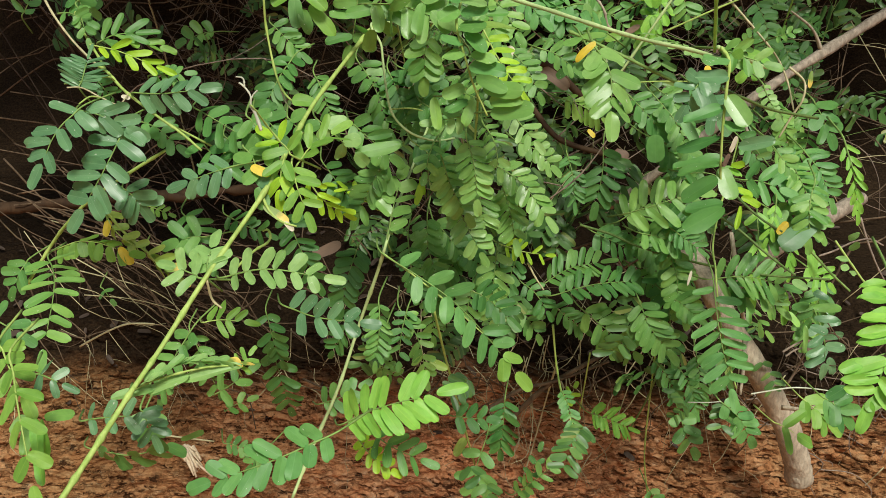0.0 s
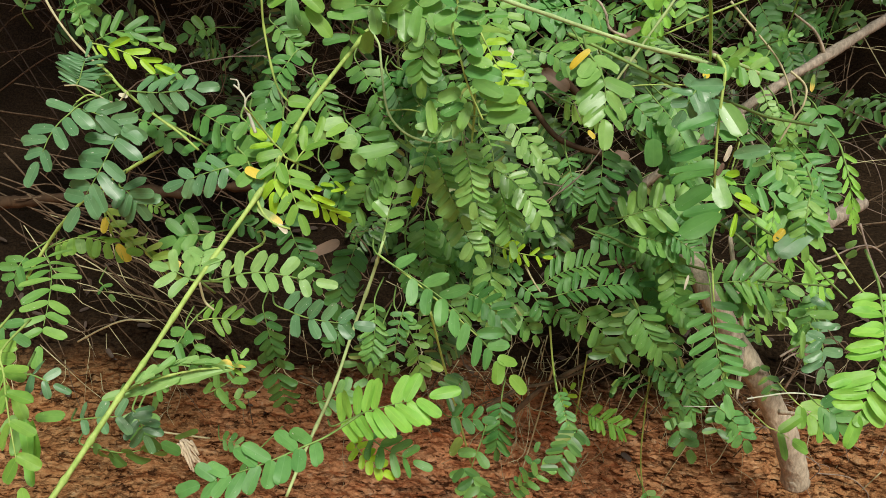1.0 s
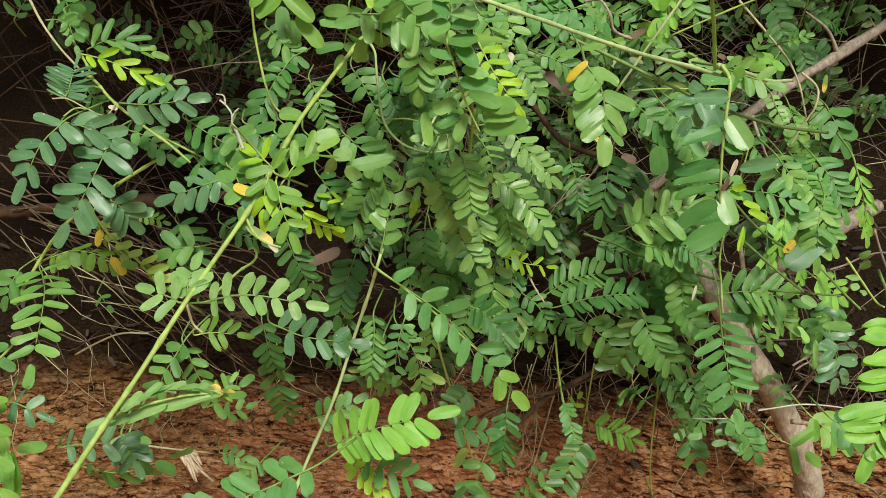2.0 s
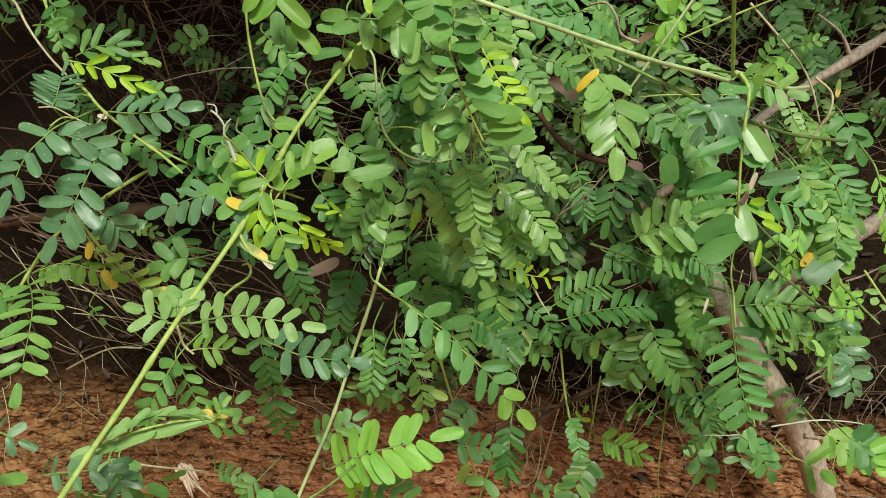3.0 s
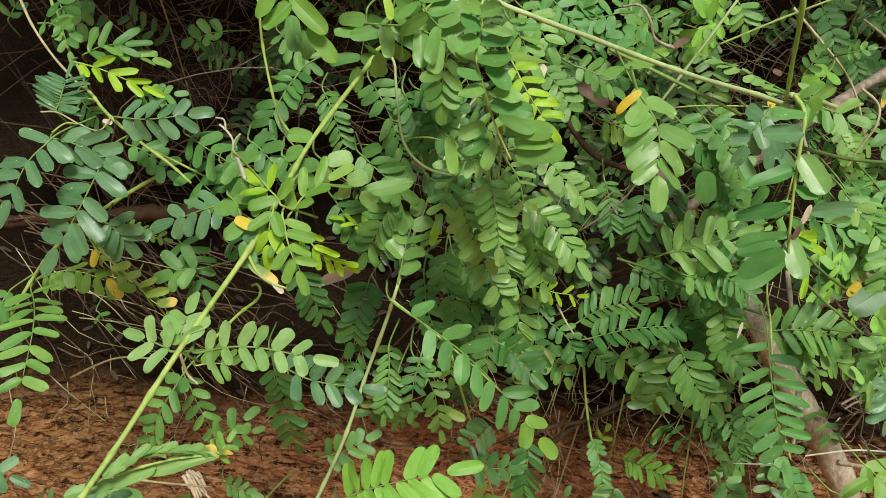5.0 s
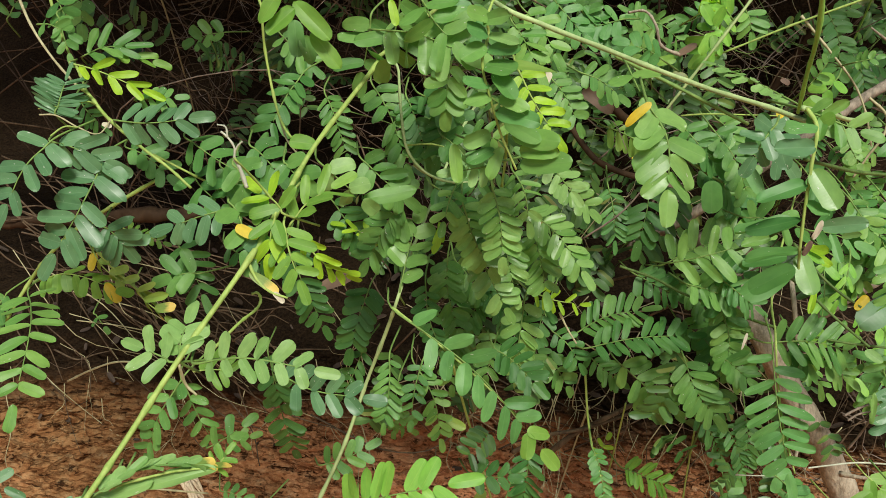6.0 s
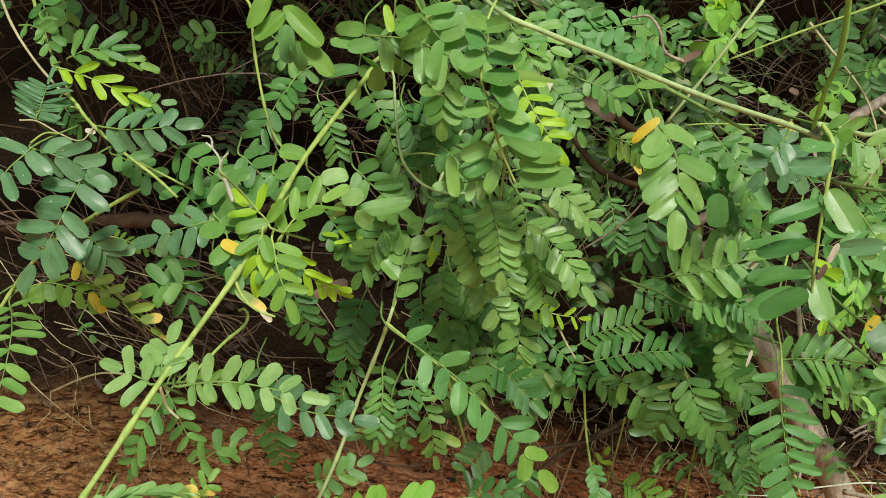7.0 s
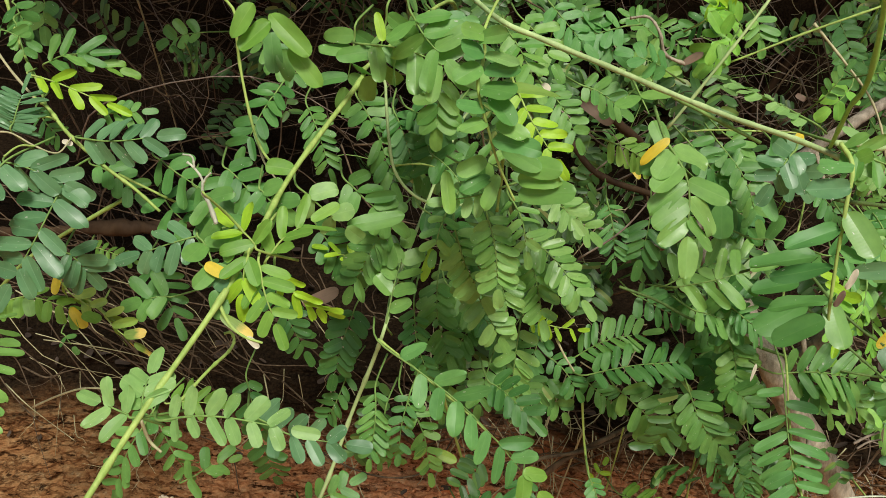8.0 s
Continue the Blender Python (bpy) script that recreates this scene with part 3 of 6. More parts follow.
stem(LOW, ((-0.279, 0.858, 0.864), (-0.265, 0.870, 0.831), (-0.242, 0.875, 0.806), (-0.214, 0.872, 0.786)), 0.0012, 0.0014, STEM)
stem(TOP, ((0.100, 1.800, 0.730), (0.060, 1.300, 1.000), (-0.006, 0.912, 1.037), (0.004, 0.854, 1.016), (0.013, 0.823, 0.982), (0.020, 0.816, 0.960), (0.036, 0.813, 0.945), (0.057, 0.824, 0.937), (0.074, 0.837, 0.938)), 0.0012, 0.0010, STEM_PALE, label="hooked pale green tendril")
stem(TOP, ((0.100, 1.800, 0.730), (0.150, 1.300, 1.200), (0.130, 0.950, 1.170), (0.086, 0.740, 1.082), (0.083, 0.720, 1.056), (0.081, 0.710, 1.039), (0.088, 0.710, 1.017), (0.095, 0.715, 0.996), (0.106, 0.720, 0.973)), 0.0010, 0.0007, STEM)
stem(TOP, ((0.096, 0.762, 0.995), (0.095, 0.806, 0.967), (0.093, 0.818, 0.938)), 0.0010, 0.0010, STEM)
stem(TOP, ((0.015, 0.828, 0.963), (0.036, 0.840, 0.963), (0.058, 0.851, 0.955)), 0.0007, 0.0007, STEM)
stem(BUSH, ((0.055, 0.891, 0.751), (0.063, 0.936, 0.689), (0.076, 0.986, 0.610), (0.099, 1.072, 0.474)), 0.0013, 0.0013, STEM, label="slender pale stem")
stem(BUSH, ((0.183, 0.977, 0.711), (0.191, 0.982, 0.657), (0.200, 0.973, 0.623), (0.214, 0.963, 0.590)), 0.0012, 0.0010, STEM)
stem(BUSH, ((0.198, 1.078, 0.623), (0.190, 1.109, 0.560), (0.178, 1.135, 0.478), (0.167, 1.138, 0.424)), 0.0012, 0.0010, STRAW)
stem(BUSH, ((0.232, 1.020, 0.662), (0.231, 1.052, 0.596), (0.229, 1.097, 0.507), (0.227, 1.110, 0.450)), 0.0010, 0.0008, STEM)
stem(BUSH, ((0.305, 1.000, 0.692), (0.309, 1.030, 0.607), (0.314, 1.055, 0.517), (0.323, 1.065, 0.463), (0.334, 1.070, 0.415)), 0.0011, 0.0009, STEM)
stem(BUSH, ((0.312, 1.003, 0.678), (0.310, 1.011, 0.640), (0.304, 1.029, 0.598), (0.292, 1.062, 0.540)), 0.0012, 0.0011, STEM_DARK)
stem(BUSH, ((0.149, 0.917, 0.800), (0.158, 0.914, 0.785), (0.167, 0.911, 0.773)), 0.0011, 0.0008, STRAW)
stem(EDGE, ((0.450, 1.500, 0.670), (0.420, 1.200, 0.900), (0.348, 0.970, 0.830), (0.328, 0.869, 0.816), (0.330, 0.848, 0.784), (0.336, 0.833, 0.750), (0.347, 0.818, 0.716)), 0.0011, 0.0007, STEM)
stem(NEAR, ((-0.246, 0.820, 0.632), (-0.214, 0.839, 0.617), (-0.177, 0.869, 0.597)), 0.0012, 0.0009, STRAW)

# Compound leaves
frond(LEFT, (-0.235, 0.765, 0.965), (-0.262, 0.735, 0.918), 5, 0.0245, 0.0110, BLUE, roll=4, fold=2, bend=.06, lift=.15, lean=72)
frond(LEFT, (-0.207, 0.785, 0.952), (-0.238, 0.750, 0.877), 7, 0.0255, 0.0116, BLUE, roll=-4, fold=0, bend=-.07, lift=.15, lean=74)
frond(LEFT, (-0.246, 0.770, 0.960), (-0.206, 0.775, 0.945), 3, 0.0235, 0.0105, BLUE, roll=8, fold=-10, lift=.15, lean=40)
frond(LEFT, (-0.212, 0.805, 0.972), (-0.150, 0.803, 0.977), 5, 0.0214, 0.0093, BLUE, fold=-25, roll=10, lift=.15)
frond(LEFT, (-0.207, 0.831, 0.985), (-0.175, 0.835, 0.988), 4, 0.0126, 0.0056, GREEN, fold=-20, lift=.15)
frond(LEFT, (-0.261, 0.833, 1.011), (-0.196, 0.824, 0.994), 4, 0.0202, 0.0060, LIME, lean=36, lift=0)
frond(LEFT, (-0.284, 0.893, 1.009), (-0.247, 0.900, 1.020), 3, 0.0252, 0.0071, GREEN, lean=48, lift=0)
frond(LEFT, (-0.267, 0.907, 1.015), (-0.227, 0.909, 1.007), 2, 0.0181, 0.0072, FRESH, lean=30, lift=0)
frond(LEFT, (-0.307, 0.867, 1.037), (-0.275, 0.859, 1.031), 2, 0.0140, 0.0067, GREEN, lift=0)
frond(LEFT, (-0.299, 0.886, 1.059), (-0.290, 0.882, 1.043), 2, 0.0153, 0.0082, GREEN, lift=0)
frond(LEFT, (-0.337, 0.997, 1.056), (-0.336, 0.989, 1.031), 2, 0.0188, 0.0117, GREEN, lift=0)
frond(LEFT, (-0.291, 0.873, 1.048), (-0.273, 0.854, 1.016), 3, 0.0125, 0.0058, GREEN, lift=0)
frond(LEFT, (-0.270, 0.855, 0.983), (-0.247, 0.849, 0.959), 6, 0.0131, 0.0039, GREEN, roll=20, lift=.15)
frond(LEFT, (-0.231, 0.856, 0.941), (-0.193, 0.853, 0.919), 4, 0.0174, 0.0082, GREEN, lift=.15)
frond(LEFT, (-0.165, 0.827, 0.959), (-0.111, 0.805, 0.936), 4, 0.0219, 0.0095, GREEN, fold=-15, lift=.15)
frond(LEFT, (-0.162, 0.829, 0.931), (-0.130, 0.814, 0.907), 3, 0.0214, 0.0097, GREEN, lift=.15)
frond(LEFT, (-0.109, 0.778, 0.916), (-0.151, 0.768, 0.901), 4, 0.0219, 0.0091, BLUE, fold=-10, lean=55, lift=.15)
frond(LEFT, (-0.224, 0.798, 0.888), (-0.211, 0.804, 0.870), 3, 0.0224, 0.0097, BLUE, lift=.15)
frond(LEFT, (-0.408, 0.980, 1.030), (-0.393, 0.991, 1.057), 3, 0.0176, 0.0068, GREEN, lift=0)
frond(LOW, (-0.219, 0.920, 0.839), (-0.186, 0.899, 0.794), 5, 0.0228, 0.0077, GREEN, roll=-15)
frond(LOW, (-0.181, 0.887, 0.820), (-0.208, 0.882, 0.815), 2, 0.0232, 0.0122, GREEN)
frond(LOW, (-0.280, 0.935, 0.842), (-0.240, 0.936, 0.830), 6, 0.0094, 0.0045, FRESH)
frond(LOW, (-0.352, 0.891, 0.794), (-0.253, 0.864, 0.806), 8, 0.0190, 0.0106, FRESH, roll=-30, fold=-35, lean=80)
frond(LOW, (-0.284, 0.874, 0.851), (-0.239, 0.875, 0.803), 4, 0.0176, 0.0088, PALE, roll=30, fold=-30)
frond(LOW, (-0.242, 0.876, 0.808), (-0.207, 0.862, 0.785), 3, 0.0209, 0.0088, PALE, roll=50, fold=-25, last=WITHERED)
frond(LOW, (-0.338, 0.863, 0.800), (-0.284, 0.746, 0.747), 8, 0.0259, 0.0086, FRESH2, roll=-35, fold=10, lean=68)
frond(LOW, (-0.353, 0.995, 0.723), (-0.340, 0.991, 0.708), 1, 0.0105, 0.0063, GREEN)
frond(LOW, (-0.355, 0.860, 0.797), (-0.369, 0.849, 0.769), 3, 0.0188, 0.0088, GREEN)
frond(ARC, (-0.037, 0.758, 0.963), (-0.006, 0.773, 0.931), 2, 0.0191, 0.0113, SOFT, roll=8, fold=-10)
frond(ARC, (-0.035, 0.686, 0.933), (-0.010, 0.696, 0.958), 3, 0.0201, 0.0073, FRESH, lean=48)
frond(ARC, (-0.035, 0.678, 0.943), (-0.051, 0.681, 0.956), 2, 0.0175, 0.0072, FRESH, last=LIME)
frond(ARC, (-0.037, 0.682, 0.939), (-0.023, 0.667, 0.904), 4, 0.0176, 0.0069, FRESH, fold=-10)
frond(ARC, (-0.040, 0.678, 0.946), (-0.043, 0.670, 0.919), 2, 0.0190, 0.0076, FRESH, last=LIME, lean=40)
frond(ARC, (-0.032, 0.695, 0.928), (-0.005, 0.718, 0.892), 4, 0.0170, 0.0050, LIME, lean=35, roll=30)
frond(ARC, (0.001, 0.857, 0.863), (-0.039, 0.859, 0.884), 3, 0.0153, 0.0049, LIME, lean=40, roll=40)
frond(ARC, (-0.054, 0.736, 0.965), (-0.041, 0.733, 0.953), 2, 0.0166, 0.0099, GREEN)
frond(ARC, (-0.082, 0.617, 0.865), (-0.083, 0.633, 0.883), 3, 0.0174, 0.0080, SOFT, fold=-12)
frond(ARC, (-0.085, 0.616, 0.865), (-0.104, 0.616, 0.872), 2, 0.0165, 0.0072, SOFT)
frond(ARC, (-0.072, 0.613, 0.867), (0.003, 0.607, 0.873), 6, 0.0161, 0.0074, SOFT, roll=-6, bend=-.03)
frond(ARC, (-0.061, 0.728, 0.809), (0.009, 0.712, 0.802), 5, 0.0191, 0.0091, BLUE, roll=5)
frond(ARC, (-0.171, 0.824, 0.751), (-0.209, 0.815, 0.670), 6, 0.0181, 0.0090, GREEN, roll=10)
frond(ARC, (-0.189, 0.848, 0.736), (-0.168, 0.868, 0.656), 6, 0.0179, 0.0075, GREEN)
frond(ARC, (-0.170, 0.833, 0.747), (-0.129, 0.838, 0.748), 4, 0.0181, 0.0072, FRESH)
frond(ARC, (-0.112, 0.553, 0.808), (-0.055, 0.593, 0.813), 8, 0.0130, 0.0060, SOFT, roll=-50, fold=20, lean=28, last=WITHERED)
leaflet(ARC, (-0.089, 0.575, 0.805), (-0.051, 0.590, 0.814), 0.0090, SOFT, roll=-20)
leaflet(ARC, (-0.102, 0.568, 0.803), (-0.126, 0.552, 0.802), 0.0085, SOFT, roll=25)
leaflet(ARC, (-0.107, 0.565, 0.801), (-0.083, 0.572, 0.813), 0.0090, SOFT, roll=-15)
frond(ARC, (-0.164, 0.840, 0.666), (-0.133, 0.850, 0.687), 2, 0.0188, 0.0088, GREEN)
frond(ARC, (-0.057, 0.600, 0.805), (-0.050, 0.604, 0.814), 2, 0.0093, 0.0035, FRESH)
frond(ARC, (-0.150, 0.655, 0.744), (-0.142, 0.649, 0.721), 2, 0.0166, 0.0091, GREEN)
frond(ARC, (-0.074, 0.693, 0.971), (-0.058, 0.688, 0.950), 2, 0.0170, 0.0085, GREEN)
frond(ARC, (-0.075, 0.686, 0.949), (-0.058, 0.669, 0.921), 2, 0.0184, 0.0115, GREEN, roll=-20)
frond(THIN, (0.017, 0.811, 0.845), (0.025, 0.839, 0.897), 4, 0.0185, 0.0117, SAGE, roll=5, fold=5)
frond(THIN, (0.013, 0.798, 0.838), (0.140, 0.780, 0.736), 9, 0.0245, 0.0120, GREEN_COOL, roll=-6, bend=.02, last=FRESH)
frond(THIN, (-0.007, 0.703, 0.713), (0.075, 0.693, 0.752), 9, 0.0276, 0.0098, LIME2, roll=0, bend=-.05)
frond(THIN, (0.021, 0.566, 0.781), (-0.055, 0.533, 0.757), 8, 0.0190, 0.0096, GREEN_COOL, roll=10)
frond(THIN, (0.014, 0.738, 0.690), (0.060, 0.726, 0.673), 4, 0.0195, 0.0077, GREEN)
frond(THIN, (-0.000, 0.745, 0.683), (0.035, 0.721, 0.664), 5, 0.0124, 0.0070, LIME)
frond(THIN, (-0.055, 0.831, 0.667), (-0.015, 0.841, 0.683), 4, 0.0172, 0.0081, GREEN)
frond(BUSH, (0.107, 0.854, 0.915), (0.161, 0.835, 0.869), 9, 0.0195, 0.0076, SAGE, roll=-8, fold=-8, lift=.5, droop=.06)
frond(BUSH, (0.119, 0.874, 0.891), (0.134, 0.860, 0.840), 7, 0.0185, 0.0074, SAGE, fold=-10, lift=.5, droop=.06)
frond(BUSH, (0.098, 0.856, 0.891), (0.108, 0.843, 0.845), 6, 0.0181, 0.0069, SAGE, lift=.5, droop=.06)
frond(BUSH, (0.117, 0.899, 0.821), (0.116, 0.896, 0.743), 9, 0.0208, 0.0084, SAGE, fold=-8)
frond(BUSH, (0.166, 0.955, 0.764), (0.230, 0.970, 0.789), 8, 0.0233, 0.0067, GREEN, bend=-.05, roll=-12)
frond(BUSH, (0.175, 0.929, 0.761), (0.271, 0.940, 0.779), 10, 0.0203, 0.0076, GREEN, roll=-10)
frond(BUSH, (0.206, 0.949, 0.746), (0.272, 0.959, 0.690), 8, 0.0258, 0.0106, FRESH2, fold=-8, lean=66, lift=.5)
frond(BUSH, (0.246, 0.990, 0.830), (0.332, 1.000, 0.863), 8, 0.0266, 0.0101, SAGE, roll=8)
frond(BUSH, (0.188, 1.018, 0.903), (0.200, 1.002, 0.848), 9, 0.0162, 0.0049, GREEN)
frond(BUSH, (0.229, 1.025, 0.911), (0.224, 1.005, 0.849), 6, 0.0238, 0.0092, GREEN)
frond(BUSH, (0.176, 0.993, 0.963), (0.221, 0.992, 0.943), 6, 0.0186, 0.0065, PALE2, fold=-30)
frond(BUSH, (0.129, 0.883, 0.932), (0.165, 0.880, 0.909), 5, 0.0165, 0.0074, SAGE)
frond(BUSH, (0.119, 0.920, 0.818), (0.167, 0.922, 0.808), 6, 0.0133, 0.0042, LIME, roll=30)
frond(BUSH, (0.064, 0.802, 0.931), (0.088, 0.808, 0.875), 8, 0.0186, 0.0080, SAGE, fold=-10, lift=.5, lean=70, droop=.06)
frond(BUSH, (0.087, 0.779, 0.950), (0.099, 0.773, 0.896), 8, 0.0167, 0.0076, SAGE, fold=-14, lift=.5, lean=70, droop=.06)
frond(BUSH, (0.035, 0.822, 0.938), (0.077, 0.823, 0.894), 8, 0.0181, 0.0082, GREEN, lift=.5, lean=70, droop=.06)
frond(BUSH, (0.072, 0.832, 0.891), (0.102, 0.838, 0.831), 8, 0.0187, 0.0076, SAGE, lift=.5, lean=70, droop=.06)
frond(BUSH, (0.043, 0.921, 0.848), (0.058, 0.901, 0.782), 8, 0.0201, 0.0085, GREEN, lift=.5, droop=.06)
frond(BUSH, (0.069, 0.946, 0.819), (0.110, 0.936, 0.772), 8, 0.0198, 0.0089, GREEN, lift=.5, droop=.06)
frond(BUSH, (0.024, 0.912, 0.827), (0.044, 0.893, 0.761), 9, 0.0151, 0.0064, GREEN)
frond(BUSH, (0.014, 0.835, 0.920), (-0.014, 0.835, 0.864), 7, 0.0197, 0.0084, GREEN, lift=.5, droop=.06)
# GREEN_DEEP fronds of this shoot take the hollow's shade in their colour.
frond(BUSH, (-0.105, 0.905, 0.851), (-0.070, 0.904, 0.771), 9, 0.0194, 0.0077, GREEN_DEEP)
frond(BUSH, (-0.033, 0.951, 0.804), (-0.051, 0.937, 0.735), 7, 0.0215, 0.0101, GREEN_DEEP)
frond(BUSH, (0.005, 0.842, 0.780), (0.005, 0.823, 0.721), 8, 0.0145, 0.0050, GREEN)
frond(BUSH, (0.020, 0.870, 0.763), (0.051, 0.861, 0.689), 9, 0.0157, 0.0063, FRESH2)
frond(BUSH, (0.031, 0.871, 0.764), (0.024, 0.853, 0.709), 6, 0.0140, 0.0062, GREEN)
frond(BUSH, (-0.137, 0.953, 0.682), (-0.122, 0.978, 0.588), 6, 0.0221, 0.0099, GREEN_DEEP)
frond(BUSH, (-0.133, 0.927, 0.732), (-0.118, 0.930, 0.669), 6, 0.0186, 0.0083, GREEN_DEEP)
frond(BUSH, (0.139, 0.961, 0.740), (0.165, 0.962, 0.704), 5, 0.0185, 0.0083, GREEN)
frond(BUSH, (0.094, 0.845, 0.791), (0.130, 0.822, 0.773), 5, 0.0193, 0.0078, GREEN)
frond(BUSH, (0.143, 0.949, 0.770), (0.173, 0.943, 0.739), 5, 0.0158, 0.0067, GREEN)
frond(BUSH, (-0.027, 0.894, 1.004), (0.009, 0.872, 0.939), 8, 0.0212, 0.0081, GREEN, roll=-10)
frond(BUSH, (0.004, 0.889, 0.996), (0.026, 0.876, 0.946), 8, 0.0184, 0.0074, GREEN)
frond(BUSH, (0.015, 0.881, 0.998), (0.057, 0.868, 0.975), 5, 0.0179, 0.0089, GREEN)
frond(BUSH, (0.053, 0.885, 0.999), (0.037, 0.867, 0.948), 7, 0.0181, 0.0077, GREEN)
frond(BUSH, (-0.022, 0.830, 0.952), (0.016, 0.825, 0.922), 5, 0.0199, 0.0090, GREEN)
frond(BUSH, (-0.058, 0.875, 0.907), (-0.023, 0.875, 0.862), 6, 0.0208, 0.0081, GREEN_DEEP)
frond(BUSH, (0.039, 0.853, 0.970), (0.074, 0.836, 0.937), 6, 0.0175, 0.0074, GREEN)
frond(BUSH, (0.117, 0.930, 1.017), (0.150, 0.920, 0.975), 6, 0.0160, 0.0071, GREEN)
frond(BUSH, (0.147, 0.933, 1.017), (0.183, 0.932, 0.999), 5, 0.0160, 0.0071, GREEN, lift=0)
frond(BUSH, (0.246, 0.982, 0.970), (0.280, 0.975, 0.936), 5, 0.0201, 0.0085, GREEN)
frond(BUSH, (0.272, 0.986, 0.971), (0.314, 0.970, 0.906), 7, 0.0211, 0.0095, GREEN)
frond(BUSH, (0.266, 1.013, 0.928), (0.318, 1.006, 0.887), 6, 0.0232, 0.0100, GREEN)
frond(BUSH, (0.220, 1.004, 0.816), (0.267, 1.003, 0.795), 5, 0.0197, 0.0093, GREEN)
frond(BUSH, (-0.095, 0.939, 1.005), (-0.122, 0.908, 0.951), 7, 0.0211, 0.0083, GREEN, roll=10)
frond(BUSH, (-0.082, 0.950, 0.986), (-0.057, 0.936, 0.931), 8, 0.0171, 0.0055, GREEN)
frond(BUSH, (-0.141, 1.001, 1.033), (-0.106, 0.995, 1.002), 5, 0.0179, 0.0080, GREEN, lift=0)
frond(BUSH, (-0.267, 1.203, 1.015), (-0.308, 1.194, 1.003), 3, 0.0203, 0.0123, GREEN, lift=0)
frond(BUSH, (-0.150, 0.862, 0.930), (-0.129, 0.857, 0.907), 3, 0.0174, 0.0092, GREEN)
frond(BUSH, (0.269, 0.996, 0.773), (0.304, 0.979, 0.740), 6, 0.0196, 0.0077, GREEN)
frond(BUSH, (0.265, 0.920, 0.768), (0.298, 0.907, 0.716), 7, 0.0231, 0.0085, GREEN, roll=15)
frond(BUSH, (0.300, 1.008, 0.667), (0.335, 1.007, 0.617), 7, 0.0173, 0.0063, GREEN)
frond(TOP, (0.021, 0.760, 1.080), (0.009, 0.775, 1.033), 4, 0.0241, 0.0119, FRESH2, lift=.25, droop=.04, lean=80, loose=0.75)
frond(TOP, (-0.000, 0.770, 1.053), (0.065, 0.742, 1.043), 4, 0.0245, 0.0119, SAGE, fold=-15, lift=.25, droop=.04, lean=80, loose=0.75)
frond(TOP, (-0.010, 0.814, 1.063), (-0.018, 0.820, 1.018), 4, 0.0219, 0.0114, GREEN, lift=.25, droop=.04, lean=80, loose=0.75)
frond(TOP, (0.035, 0.750, 1.077), (0.059, 0.743, 1.049), 3, 0.0228, 0.0110, FRESH2, lift=.25, droop=.04, lean=80, loose=0.75)
frond(TOP, (0.043, 0.802, 1.073), (0.073, 0.799, 1.054), 3, 0.0171, 0.0094, GREEN, lift=.55, droop=.04)
frond(TOP, (0.099, 0.775, 1.035), (0.129, 0.764, 0.990), 5, 0.0170, 0.0064, LIME, lift=.55, droop=.04)
frond(TOP, (0.049, 0.832, 1.031), (0.046, 0.829, 0.992), 4, 0.0184, 0.0101, FRESH2, lift=.55, droop=.04)
frond(TOP, (0.094, 0.943, 1.068), (0.126, 0.935, 1.031), 4, 0.0186, 0.0093, FRESH2, lift=.55, droop=.04)
frond(TOP, (0.087, 0.908, 1.059), (0.113, 0.898, 1.019), 5, 0.0179, 0.0089, FRESH2, lift=.55, droop=.04)
frond(TOP, (0.144, 1.002, 1.069), (0.178, 0.997, 1.039), 4, 0.0199, 0.0099, GREEN, lift=.55, droop=.04)
frond(TOP, (0.187, 1.004, 1.060), (0.151, 0.996, 1.049), 4, 0.0188, 0.0088, GREEN, lift=.55, droop=.04)
frond(TOP, (0.118, 0.981, 1.078), (0.151, 0.974, 1.045), 4, 0.0194, 0.0086, GREEN, lift=.55, droop=.04)
frond(LONG, (0.174, 0.635, 1.032), (0.187, 0.613, 0.991), 5, 0.0205, 0.0102, SAGE, roll=-25, fold=-10)
frond(LONG, (0.259, 0.660, 1.030), (0.286, 0.645, 1.022), 4, 0.0136, 0.0058, FRESH2, roll=20)
frond(LONG, (0.175, 0.784, 1.037), (0.185, 0.759, 1.019), 1, 0.0187, 0.0106, FRESH2, lift=0)
frond(RIGHT, (0.290, 1.084, 1.075), (0.270, 1.067, 1.031), 3, 0.0214, 0.0089, LIME2, lift=0)
frond(RIGHT, (0.284, 1.081, 1.069), (0.251, 1.073, 1.055), 5, 0.0184, 0.0069, GREEN, lift=0)
frond(RIGHT, (0.301, 1.042, 1.073), (0.308, 1.036, 1.053), 3, 0.0181, 0.0076, FRESH2, lift=0)
frond(RIGHT, (0.426, 1.226, 1.077), (0.446, 1.203, 0.997), 8, 0.0209, 0.0099, GREEN, lift=0)
frond(RIGHT, (0.404, 1.067, 1.014), (0.386, 1.058, 0.994), 2, 0.0176, 0.0117, LIME2, lift=0)
frond(RIGHT, (0.522, 1.429, 1.051), (0.589, 1.442, 1.034), 8, 0.0192, 0.0074, GREEN, lift=0)
frond(RIGHT, (0.526, 1.394, 1.005), (0.565, 1.396, 0.999), 3, 0.0206, 0.0107, GREEN, lift=0)
frond(RIGHT, (0.476, 1.353, 1.059), (0.497, 1.360, 1.074), 3, 0.0197, 0.0088, GREEN, lift=0)
frond(RIGHT, (0.422, 1.075, 0.968), (0.447, 1.068, 0.903), 9, 0.0154, 0.0104, FRESH2, fold=-10)
